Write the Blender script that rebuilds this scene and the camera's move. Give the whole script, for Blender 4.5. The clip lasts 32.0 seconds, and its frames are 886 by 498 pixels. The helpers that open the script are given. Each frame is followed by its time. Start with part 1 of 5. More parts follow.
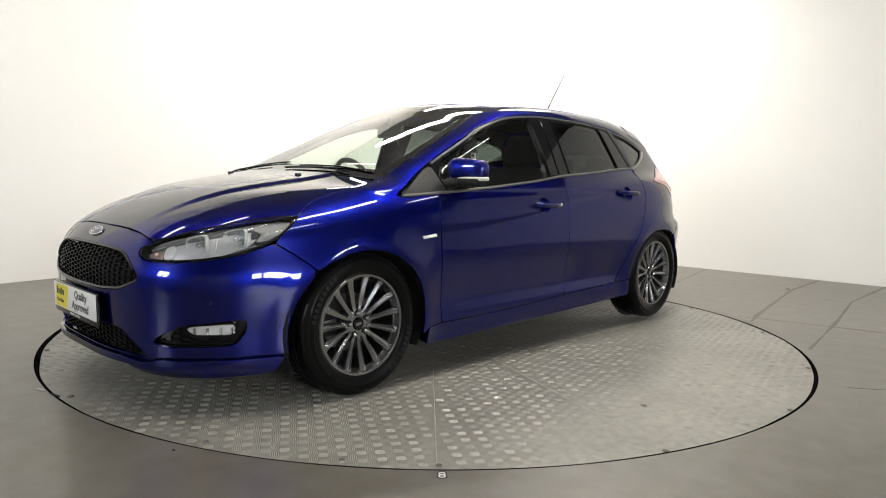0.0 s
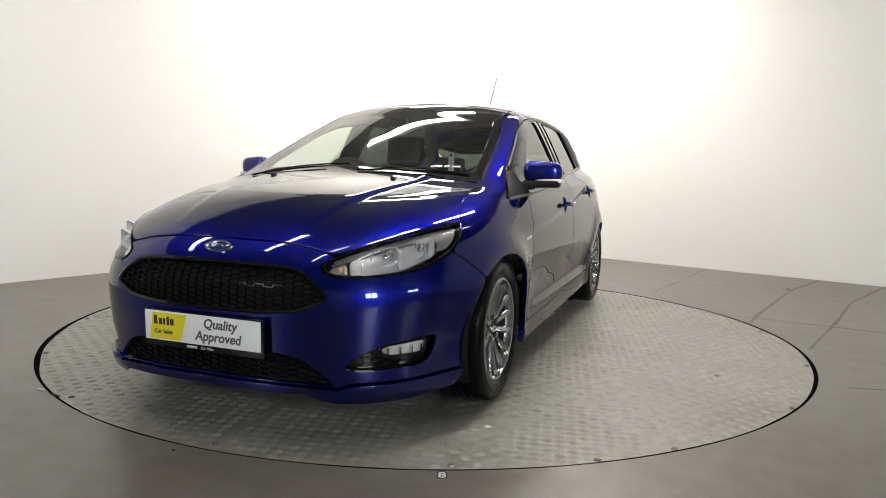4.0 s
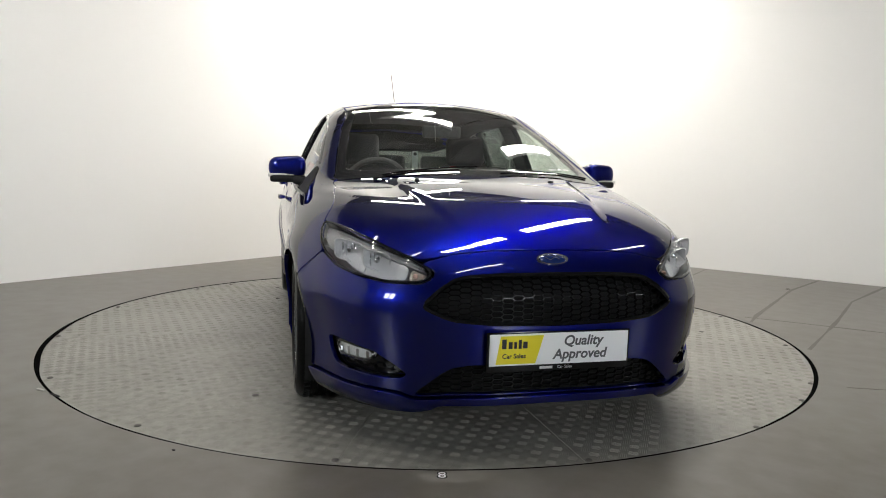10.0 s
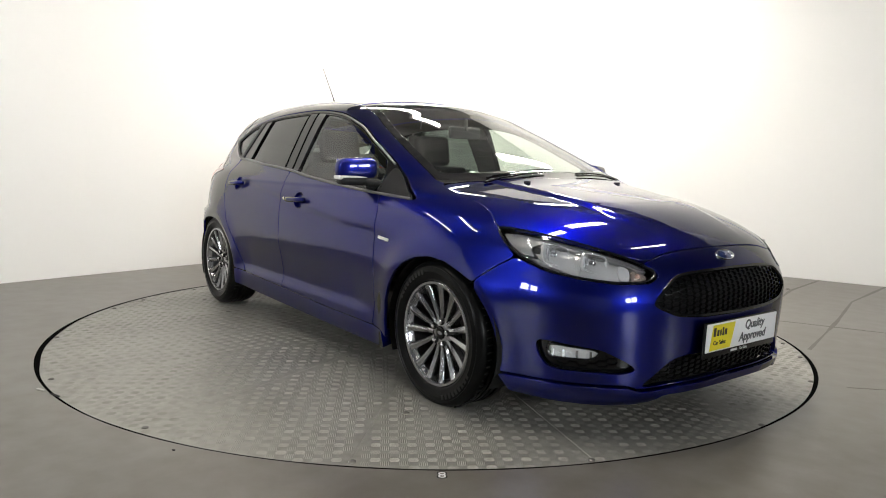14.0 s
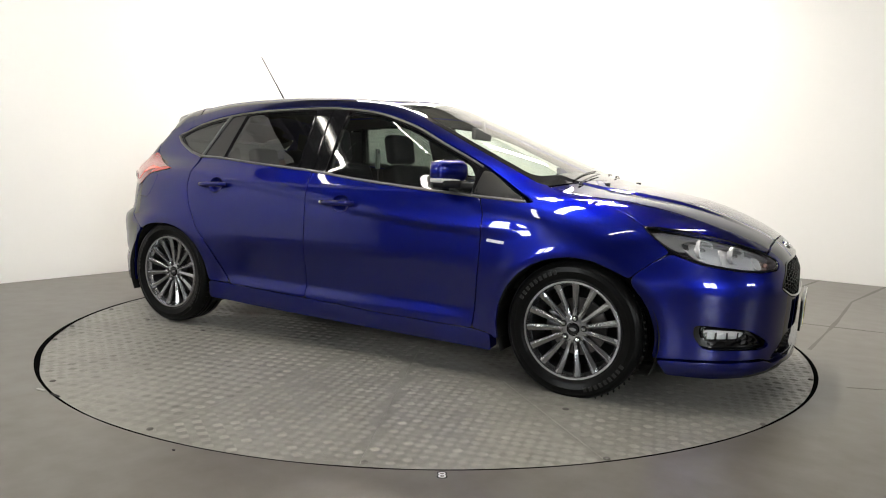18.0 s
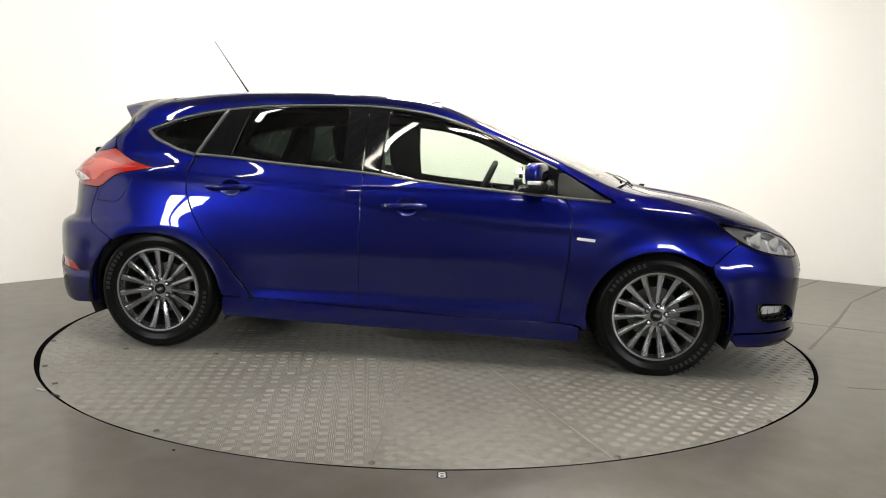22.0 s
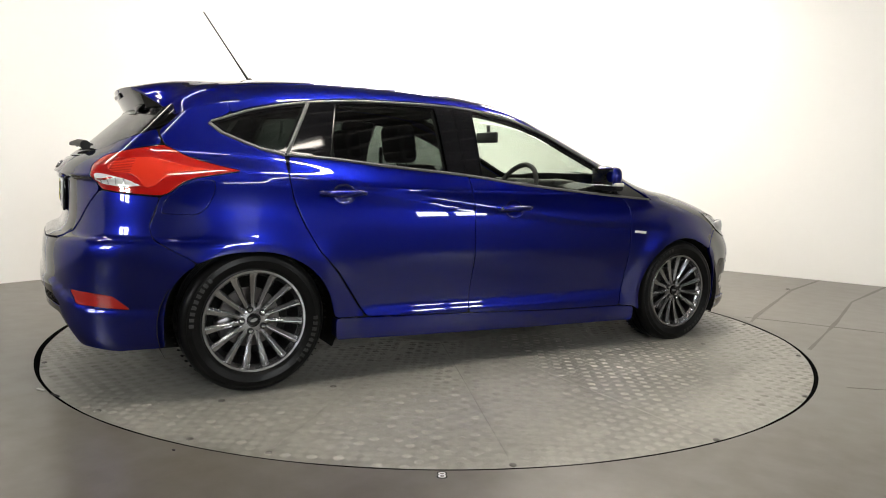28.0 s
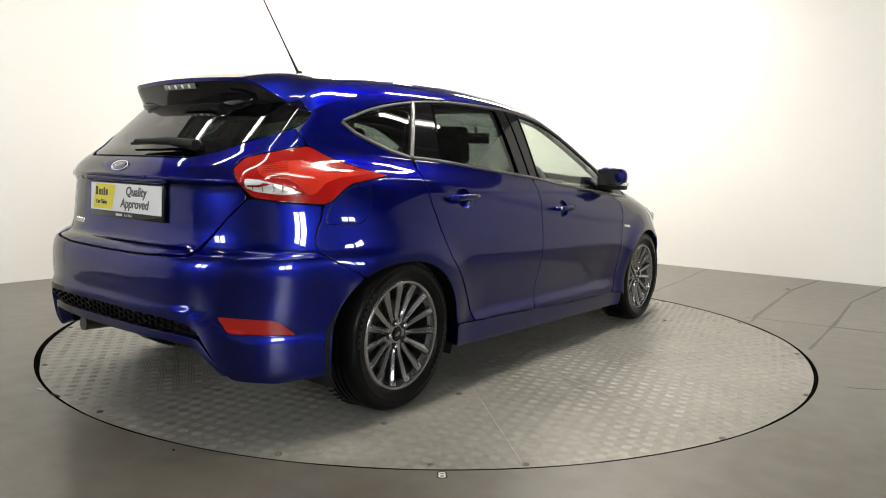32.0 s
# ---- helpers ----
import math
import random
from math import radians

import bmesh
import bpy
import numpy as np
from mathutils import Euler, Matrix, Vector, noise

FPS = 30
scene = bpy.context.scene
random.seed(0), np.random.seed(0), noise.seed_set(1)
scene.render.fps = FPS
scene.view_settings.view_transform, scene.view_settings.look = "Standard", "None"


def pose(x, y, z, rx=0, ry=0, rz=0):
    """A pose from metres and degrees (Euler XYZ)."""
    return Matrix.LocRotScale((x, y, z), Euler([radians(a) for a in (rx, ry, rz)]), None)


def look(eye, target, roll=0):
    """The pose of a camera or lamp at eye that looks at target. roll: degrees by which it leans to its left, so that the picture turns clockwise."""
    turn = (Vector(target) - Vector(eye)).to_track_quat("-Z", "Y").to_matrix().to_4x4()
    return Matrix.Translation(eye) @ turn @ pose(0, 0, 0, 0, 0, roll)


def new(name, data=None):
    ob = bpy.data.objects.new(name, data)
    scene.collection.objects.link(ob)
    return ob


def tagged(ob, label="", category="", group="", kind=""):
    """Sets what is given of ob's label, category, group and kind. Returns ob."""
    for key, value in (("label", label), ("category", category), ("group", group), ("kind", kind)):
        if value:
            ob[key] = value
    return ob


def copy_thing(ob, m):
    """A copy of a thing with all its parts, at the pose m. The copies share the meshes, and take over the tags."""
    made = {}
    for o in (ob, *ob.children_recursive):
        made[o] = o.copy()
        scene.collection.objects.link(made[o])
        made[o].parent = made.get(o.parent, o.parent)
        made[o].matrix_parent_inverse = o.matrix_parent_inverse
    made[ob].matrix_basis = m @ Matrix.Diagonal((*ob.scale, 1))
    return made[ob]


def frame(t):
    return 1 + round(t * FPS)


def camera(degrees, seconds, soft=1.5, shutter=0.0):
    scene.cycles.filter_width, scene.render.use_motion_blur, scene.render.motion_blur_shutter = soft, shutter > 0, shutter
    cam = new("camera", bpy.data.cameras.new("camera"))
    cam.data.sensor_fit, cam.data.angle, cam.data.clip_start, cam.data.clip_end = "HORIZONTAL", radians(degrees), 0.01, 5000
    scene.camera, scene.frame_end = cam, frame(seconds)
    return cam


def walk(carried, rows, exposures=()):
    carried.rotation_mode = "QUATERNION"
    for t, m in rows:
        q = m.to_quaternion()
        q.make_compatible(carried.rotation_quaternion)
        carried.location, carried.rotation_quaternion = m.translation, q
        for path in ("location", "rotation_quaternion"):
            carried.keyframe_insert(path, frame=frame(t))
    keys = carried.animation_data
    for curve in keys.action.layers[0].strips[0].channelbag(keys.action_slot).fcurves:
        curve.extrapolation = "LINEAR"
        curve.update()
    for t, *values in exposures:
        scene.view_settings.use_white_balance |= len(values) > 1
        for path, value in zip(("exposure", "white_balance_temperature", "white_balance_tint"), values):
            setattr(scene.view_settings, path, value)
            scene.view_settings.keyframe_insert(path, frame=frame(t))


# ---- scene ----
from mathutils import geometry

cam = camera(64.98, 32.0, soft=1.0)
EYE = Vector((0.0, -4.503, 0.995))
P0 = look(EYE, EYE + Vector((0.01315, 0.99411, -0.10766)), 1.709)
walk(cam, [(0.0, P0), (32.0, P0)], exposures=[(0.0, 0.26, 6600, 10), (3.0, 0.13, 6600, 10), (6.0, -0.1, 6450, 10), (9.0, -0.1, 6400, 10), (11.0, 0.0, 6450, 10), (13.0, 0.17, 6500, 10), (17.0, 0.31, 6600, 10), (23.0, 0.39, 6750, 10), (28.0, 0.36, 6750, 10), (32.0, 0.27, 6750, 10)])

# ---- light ----
world = bpy.data.worlds.new("room_air")
world.use_nodes = True
world.node_tree.nodes["Background"].inputs[0].default_value = (0.9, 0.95, 1.0, 1)
world.node_tree.nodes["Background"].inputs[1].default_value = 0.004
scene.world = world
TUBE_POWER = 79.0
FAINT_POWER = 26.0
DAYLIGHT = 30.0


# ---- materials ----
def material(name, color, rough=0.5, metal=0.0, coat=0.0, grain=None, bump=None, spec=0.5, alt=None, coat_rough=0.03, edge=None):
    """Principled surface. grain: (scale, amount) mottles the colour towards alt; bump: (scale, strength, distance)."""
    m = bpy.data.materials.new(name)
    m.use_nodes = True
    nt = m.node_tree
    b = nt.nodes["Principled BSDF"]
    b.inputs["Base Color"].default_value = (*color, 1)
    b.inputs["Roughness"].default_value = rough
    b.inputs["Metallic"].default_value = metal
    b.inputs["Coat Weight"].default_value = coat
    b.inputs["Coat Roughness"].default_value = coat_rough
    b.inputs["Specular IOR Level"].default_value = spec
    if edge:
        b.inputs["Specular Tint"].default_value = (*edge, 1)
    co = nt.nodes.new("ShaderNodeTexCoord")
    if grain:
        n1 = nt.nodes.new("ShaderNodeTexNoise")
        n1.inputs["Scale"].default_value, n1.inputs["Detail"].default_value = grain[0], 8
        n2 = nt.nodes.new("ShaderNodeTexNoise")
        n2.inputs["Scale"].default_value, n2.inputs["Detail"].default_value = grain[0] * 14, 4
        add = nt.nodes.new("ShaderNodeMath")
        add.operation = "ADD"
        half = nt.nodes.new("ShaderNodeMath")
        half.operation, half.inputs[1].default_value = "MULTIPLY", 0.5
        mr = nt.nodes.new("ShaderNodeMapRange")
        mr.inputs["From Min"].default_value, mr.inputs["From Max"].default_value = 0.36, 0.64
        mr.inputs["To Max"].default_value = grain[1]
        mix = nt.nodes.new("ShaderNodeMix")
        mix.data_type = "RGBA"
        mix.inputs[6].default_value = (*color, 1)
        mix.inputs[7].default_value = (*(alt or [c * 0.5 for c in color]), 1)
        for n in (n1, n2):
            nt.links.new(co.outputs["Object"], n.inputs["Vector"])
        nt.links.new(n1.outputs[0], add.inputs[0])
        nt.links.new(n2.outputs[0], add.inputs[1])
        nt.links.new(add.outputs[0], half.inputs[0])
        nt.links.new(half.outputs[0], mr.inputs["Value"])
        nt.links.new(mr.outputs[0], mix.inputs[0])
        nt.links.new(mix.outputs[2], b.inputs["Base Color"])
    if bump:
        n3 = nt.nodes.new("ShaderNodeTexNoise")
        n3.inputs["Scale"].default_value, n3.inputs["Detail"].default_value = bump[0], 6
        bp = nt.nodes.new("ShaderNodeBump")
        bp.inputs["Strength"].default_value, bp.inputs["Distance"].default_value = bump[1], bump[2]
        nt.links.new(co.outputs["Object"], n3.inputs["Vector"])
        nt.links.new(n3.outputs[0], bp.inputs["Height"])
        nt.links.new(bp.outputs[0], b.inputs["Normal"])
    return m


def glow(name, color, strength):
    m = bpy.data.materials.new(name)
    m.use_nodes = True
    b = m.node_tree.nodes["Principled BSDF"]
    b.inputs["Base Color"].default_value = (*color, 1)
    b.inputs["Emission Color"].default_value = (*color, 1)
    b.inputs["Emission Strength"].default_value = strength
    return m


def glass(name, tint, clear):
    """A thin pane: clear mixes a tinted see-through with a mirror gloss that grows at grazing angles."""
    m = bpy.data.materials.new(name)
    m.use_nodes = True
    nt = m.node_tree
    nt.nodes.remove(nt.nodes["Principled BSDF"])
    out = nt.nodes["Material Output"]
    tr = nt.nodes.new("ShaderNodeBsdfTransparent")
    tr.inputs[0].default_value = (*tint, 1)
    gl = nt.nodes.new("ShaderNodeBsdfGlossy")
    gl.inputs["Roughness"].default_value = 0.01
    lw = nt.nodes.new("ShaderNodeLayerWeight")
    lw.inputs[0].default_value = 0.5
    pw = nt.nodes.new("ShaderNodeMath")
    pw.operation, pw.inputs[1].default_value = "POWER", 4.0
    fr = nt.nodes.new("ShaderNodeMath")
    fr.operation, fr.inputs[1].default_value, fr.inputs[2].default_value = "MULTIPLY_ADD", 0.75, clear
    nt.links.new(lw.outputs["Facing"], pw.inputs[0])
    nt.links.new(pw.outputs[0], fr.inputs[0])
    mix = nt.nodes.new("ShaderNodeMixShader")
    nt.links.new(fr.outputs[0], mix.inputs[0])
    nt.links.new(tr.outputs[0], mix.inputs[1])
    nt.links.new(gl.outputs[0], mix.inputs[2])
    nt.links.new(mix.outputs[0], out.inputs["Surface"])
    return m


PAINT = material("blue_metallic_paint", (0.0030, 0.0062, 0.150), 0.34, 1.0, 1.0, grain=(900, 0.4), alt=(0.0060, 0.0135, 0.25), spec=0.1, coat_rough=0.004, edge=(0.0, 0.0, 0.05))
PAINT.node_tree.nodes["Principled BSDF"].inputs["Coat IOR"].default_value = 1.5
BLACK = material("black_gloss", (0.005, 0.005, 0.006), 0.05, spec=0.4)
PLASTIC = material("black_plastic", (0.012, 0.012, 0.0125), 0.5, spec=0.22, bump=(400, 0.15, 0.001))
DARK = material("underbody_black", (0.006, 0.006, 0.006), 0.9)
# flat black that stands for the shade inside the turntable's gap
VOID = material("gap_shade", (0.004, 0.004, 0.004), 1.0, spec=0.0)
RUBBER = material("tyre_rubber", (0.0045, 0.0045, 0.0045), 0.30, spec=0.10, grain=(30, 0.5), alt=(0.009, 0.009, 0.009), bump=(220, 0.2, 0.001))
ALLOY = material("grey_alloy", (0.33, 0.33, 0.34), 0.22, 0.95, 0.3, grain=(40, 0.3), alt=(0.22, 0.22, 0.23))
ALLOYDARK = material("dark_alloy", (0.14, 0.14, 0.145), 0.3, 0.95)
CHROME = material("chrome", (0.75, 0.76, 0.78), 0.08, 1.0)
NUT = material("nut_steel", (0.62, 0.62, 0.63), 0.2, 1.0)
LETTER = material("tyre_lettering", (0.007, 0.007, 0.007), 0.45)
SATIN = material("satin_trim", (0.20, 0.20, 0.20), 0.36, 0.7)
STEEL = material("brake_steel", (0.16, 0.15, 0.145), 0.45, 0.9)
GLASS = glass("clear_glass", (0.80, 0.87, 0.81), 0.075)
TINT = glass("privacy_glass", (0.10, 0.12, 0.11), 0.07)
LENS = glass("lamp_lens", (0.97, 0.975, 0.98), 0.06)
RED = material("red_lens", (0.40, 0.006, 0.004), 0.08, 0, 1.0, coat_rough=0.008)
REDDEEP = material("red_reflector", (0.42, 0.010, 0.008), 0.2, 0, 0.8)
WHITELENS = material("white_lens", (0.78, 0.76, 0.74), 0.12, 0.1, 1.0)
AMBER = material("amber_bulb", (0.75, 0.48, 0.40), 0.2, 0.2, 0.6)
CLOTH = material("seat_cloth", (0.016, 0.016, 0.017), 0.95, spec=0.1, bump=(60, 0.2, 0.002))
DASH = material("dash_plastic", (0.016, 0.016, 0.017), 0.6, bump=(300, 0.2, 0.001))
PLATE = material("plate_white", (0.90, 0.90, 0.90), 0.3, 0, 0.3)
YELLOW = material("plate_yellow", (0.85, 0.72, 0.02), 0.35, 0, 0.3)
INK = material("plate_ink", (0.02, 0.02, 0.022), 0.5)
GREYINK = material("grey_ink", (0.10, 0.10, 0.105), 0.5)
WALL = material("white_wall_paint", (0.86, 0.85, 0.83), 0.75, grain=(1.2, 0.12), alt=(0.81, 0.80, 0.77), bump=(60, 0.08, 0.002))
FLOOR = material("grey_floor_paint", (0.146, 0.138, 0.124), 0.34, grain=(0.55, 1.0), alt=(0.102, 0.090, 0.072), bump=(25, 0.10, 0.002))
SEAM = material("dark_floor_joint", (0.102, 0.094, 0.080), 0.5, grain=(9, 0.9), alt=(0.124, 0.116, 0.102))
FLAKE = material("paint_flake", (0.42, 0.41, 0.39), 0.6)
CHECKER = material("checker_plate_steel", (0.30, 0.292, 0.262), 0.38, 0.10, grain=(1.6, 1.0), alt=(0.18, 0.174, 0.152), bump=(120, 0.12, 0.001))
STUD = material("worn_plate_studs", (0.325, 0.316, 0.286), 0.44, 0.08, grain=(1.3, 1.0), alt=(0.19, 0.184, 0.162))
CEILING = material("dark_steel_deck", (0.10, 0.10, 0.102), 0.55, grain=(2, 0.5))

# ---- the car's outer shape: x forward, y left, z up, origin on the ground between the axles ----
def curve(*knots):
    """A smooth curve through (x, y) knots that does not overshoot."""
    xs = np.array([k[0] for k in knots], float)
    ys = np.array([k[1] for k in knots], float)
    h = np.diff(xs)
    d = np.diff(ys) / h
    m = np.empty_like(ys)
    m[0], m[-1] = d[0], d[-1]
    m[1:-1] = np.where(d[:-1] * d[1:] > 0, 2 * d[:-1] * d[1:] / np.where(d[:-1] + d[1:] == 0, 1, d[:-1] + d[1:]), 0)

    def f(x):
        x = np.clip(x, xs[0], xs[-1])
        i = np.clip(np.searchsorted(xs, x) - 1, 0, len(h) - 1)
        t = (x - xs[i]) / h[i]
        return ((1 + 2 * t) * (1 - t) ** 2 * ys[i] + t * (1 - t) ** 2 * h[i] * m[i]
                + t * t * (3 - 2 * t) * ys[i + 1] + t * t * (t - 1) * h[i] * m[i + 1])
    return f


def ramp(x, a, b):
    t = np.clip((x - a) / (b - a), 0, 1)
    return t * t * (3 - 2 * t)


def smax(a, b, k):
    h = np.maximum(k - np.abs(a - b), 0) / k
    return np.maximum(a, b) + h * h * k / 4


def smin(a, b, k):
    return -smax(-a, -b, k)


SECTION = curve((0.10, 0.835), (0.18, 0.868), (0.25, 0.875), (0.32, 0.875), (0.45, 0.887), (0.60, 0.902), (0.72, 0.897), (0.80, 0.888),
                (0.87, 0.872), (0.94, 0.846), (1.00, 0.815), (1.10, 0.760))
NOSE = curve((0.10, -0.12), (0.17, -0.05), (0.20, -0.02), (0.30, -0.008), (0.48, 0.0), (0.56, 0.0), (0.66, -0.018), (0.72, -0.045), (0.78, -0.11), (0.90, -0.35))
TAIL = curve((0.10, 0.25), (0.20, 0.10), (0.28, 0.035), (0.36, 0.008), (0.475, 0.0), (0.495, 0.011), (0.57, 0.010), (0.63, 0.017), (0.662, 0.032), (0.695, 0.092), (0.76, 0.107), (0.86, 0.110),
             (0.97, 0.115), (1.03, 0.15), (1.10, 0.26))
BONNET = curve((0.80, 1.03), (1.10, 0.995), (1.28, 0.972), (1.44, 0.948), (1.65, 0.910), (1.85, 0.860), (2.00, 0.805), (2.10, 0.755), (2.20, 0.690), (2.30, 0.60))
ROOF = curve((-2.10, 1.27), (-1.70, 1.365), (-1.40, 1.415), (-1.15, 1.448), (-0.90, 1.464), (-0.54, 1.472), (-0.25, 1.466), (0.00, 1.448), (0.15, 1.424),
             (0.40, 1.335), (0.70, 1.215), (1.00, 1.092), (1.25, 0.990), (1.60, 0.85))
GLASSWIDTH = curve((0.90, 0.862), (0.97, 0.824), (1.10, 0.764), (1.25, 0.690), (1.36, 0.628), (1.45, 0.570))
GREENPLAN = curve((-2.0, -0.22), (-1.7, -0.125), (-1.45, -0.075), (-1.1, -0.028), (-0.6, -0.004), (-0.2, 0.0), (0.3, -0.006), (0.8, -0.028), (1.3, -0.08))

CREASE = curve((-1.90, 1.02), (-1.15, 0.968), (-0.40, 0.877), (0.30, 0.789), (0.60, 0.763), (0.90, 0.752), (1.30, 0.748))


def body(x, y, z):
    """Negative inside the car's skin."""
    a = np.abs(y)
    # plan: superellipses at nose and tail, the section's width between them
    w = SECTION(z)
    w = w + 0.022 * np.exp(-((np.hypot(x - 1.324, z - 0.315) - 0.36) / 0.085) ** 2) * (z > 0.15)
    w = w + 0.015 * np.exp(-((np.hypot(x + 1.324, z - 0.315) - 0.36) / 0.080) ** 2) * (z > 0.15)
    line = CREASE(x)
    w = w + 0.007 * ramp(z, line - 0.042, line) * (1 - ramp(z, line, line + 0.10)) * ramp(x, -1.75, -1.2) * (1 - ramp(x, 0.75, 1.15))
    w = w - 0.016 * ramp(z, 0.62, 0.375) * ramp(z, 0.295, 0.365) * ramp(x, -0.95, -0.7) * (1 - ramp(x, 0.6, 0.95))
    edge = 0.475 - 0.112 * ramp(a, 0.44, 0.74)
    w = w + 0.005 * (1 - ramp(z, edge - 0.010, edge + 0.012)) * ramp(x, -1.56, -1.66) * ramp(z, 0.12, 0.30)
    uf = np.clip((x - NOSE(z) - 0.9) / 1.31, 0, None)
    ur = np.clip((-0.9 - x + TAIL(z + (0.475 - edge) * (1 - ramp(z, 0.50, 0.63)))) / 1.245, 0, None)
    q = np.clip(a / w, 1e-6, None)
    n = 3.2 - 0.4 * ramp(z, 0.5, 0.7)
    ff = (uf ** n + q ** n) ** (1 / n)
    fr = (ur ** 3.6 + q ** 3.6) ** (1 / 3.6)
    plan = (np.where(x > 0, ff, fr) - 1) * 0.9
    ridge = 0.50 - 0.20 * (x - 1.1)
    top = BONNET(x) - 0.085 * a ** 2 - 0.05 * a ** 6 + 0.013 * (1 - ramp(a, ridge - 0.045, ridge + 0.005)) * ramp(x, 2.08, 1.75) * ramp(x, 0.9, 1.1)
    top = np.where(x < 0.8, 1.03 - 0.085 * a ** 2 + 0.045 * ramp(x, 0.8, -1.2), top)
    low = smax(smax(plan, (z - top) * 0.9, 0.10), 0.14 - z, 0.02)
    # the glasshouse
    side = (a - GLASSWIDTH(z) - GREENPLAN(x)) * 0.9
    roof = (z - ROOF(x) + 0.175 * a ** 2 + 0.10 * a ** 6) * 0.92
    rear = (-1.985 + 1.06 * (z - 1.03) + 0.30 * a ** 2 + 0.25 * a ** 4 - x) * 0.68
    green = smax(smax(side, roof, 0.075), rear, 0.05)
    green = np.maximum(green, 0.93 - z)
    return smin(low, green, 0.035)


def hit(eye, way, far):
    """Where rays from outside first meet the skin."""
    eye, way = np.asarray(eye, float), np.asarray(way, float)
    n = 70
    t = np.zeros(len(eye))
    lo, hi = t.copy(), np.full(len(eye), far, float)
    found = np.zeros(len(eye), bool)
    for i in range(n + 1):
        s = far * i / n
        p = eye + way * s
        inside = body(p[:, 0], p[:, 1], p[:, 2]) < 0
        fresh = inside & ~found
        hi[fresh], lo[fresh] = s, max(0, far * (i - 1) / n)
        found |= inside
    for _ in range(26):
        mid = (lo + hi) / 2
        p = eye + way * mid[:, None]
        inside = body(p[:, 0], p[:, 1], p[:, 2]) < 0
        hi, lo = np.where(inside, mid, hi), np.where(inside, lo, mid)
    return eye + way * hi[:, None], found


def normals(p):
    e = 1e-3
    g = np.stack([body(*(p + np.eye(3)[i] * e).T) - body(*(p - np.eye(3)[i] * e).T) for i in range(3)], 1)
    return g / np.maximum(np.linalg.norm(g, axis=1), 1e-9)[:, None]


def lift(kind, uv):
    """From the flat drawing of a panel to the skin: 'left', 'right' (x, z), 'top' (x, y), 'nose', 'rear' (degrees from the middle line, z)."""
    u, v = np.asarray(uv, float).T
    o = np.zeros_like(u)
    if kind in ("left", "right"):
        s = 1 if kind == "left" else -1
        return hit(np.stack([u, o + s * 1.3, v], 1), np.tile((0, -s, 0), (len(u), 1)), 1.3)[0]
    if kind == "top":
        return hit(np.stack([u, v, o + 1.8], 1), np.tile((0, 0, -1), (len(u), 1)), 1.4)[0]
    s, c = (1, 1.15) if kind == "nose" else (-1, -1.15)
    way = np.stack([s * np.cos(np.radians(u)), np.sin(np.radians(u)), o], 1)
    return hit(np.stack([o + c, o, v], 1) + way * 1.6, -way, 1.55)[0]


# ---- building tools ----
ROLL = 0.0022


def finish(name, verts, faces, mat, parent=None, label="", smooth=True):
    me = bpy.data.meshes.new(name)
    me.from_pydata([tuple(v) for v in verts], [], [tuple(f) for f in faces])
    me.materials.append(mat)
    if smooth:
        me.polygons.foreach_set("use_smooth", [True] * len(me.polygons))
    me.update()
    ob = new(name, me)
    if parent:
        ob.parent = parent
    if label:
        ob["label"] = label
    return ob


def part(name, bm, mat, parent=None, label="", smooth=True):
    me = bpy.data.meshes.new(name)
    bm.normal_update()
    bm.to_mesh(me)
    bm.free()
    me.materials.append(mat)
    if smooth:
        me.polygons.foreach_set("use_smooth", [True] * len(me.polygons))
        me.set_sharp_from_angle(angle=radians(38))
    ob = new(name, me)
    if parent:
        ob.parent = parent
    if label:
        ob["label"] = label
    return ob


def box(x0, x1, y0, y1, z0, z1, bevel=0.0, segs=2, m=None):
    bm = bmesh.new()
    bmesh.ops.create_cube(bm, size=1, matrix=Matrix.Translation(((x0 + x1) / 2, (y0 + y1) / 2, (z0 + z1) / 2)) @ Matrix.Diagonal((x1 - x0, y1 - y0, z1 - z0, 1)))
    if bevel:
        bmesh.ops.bevel(bm, geom=bm.edges[:], offset=bevel, segments=segs, affect="EDGES", profile=0.6)
    if m:
        bm.transform(m)
    return bm


def tube(points, radius, sides=8, bm=None, closed=False):
    """A round bar along points; radius is one number or one per point."""
    bm = bm or bmesh.new()
    pts = [Vector(p) for p in points]
    n = len(pts)
    rings = []
    for i, p in enumerate(pts):
        if closed:
            d = pts[(i + 1) % n] - pts[i - 1]
        else:
            d = pts[min(i + 1, n - 1)] - pts[max(i - 1, 0)]
        q = d.to_track_quat("Z", "Y").to_matrix()
        r = radius[i] if isinstance(radius, (list, tuple)) else radius
        rings.append([bm.verts.new(p + q @ Vector((r * math.cos(2 * math.pi * k / sides), r * math.sin(2 * math.pi * k / sides), 0))) for k in range(sides)])
    for i in range(n if closed else n - 1):
        a, b = rings[i], rings[(i + 1) % n]
        for k in range(sides):
            bm.faces.new((a[k], a[(k + 1) % sides], b[(k + 1) % sides], b[k]))
    if not closed:
        bm.faces.new(rings[0][::-1])
        bm.faces.new(rings[-1])
    return bm


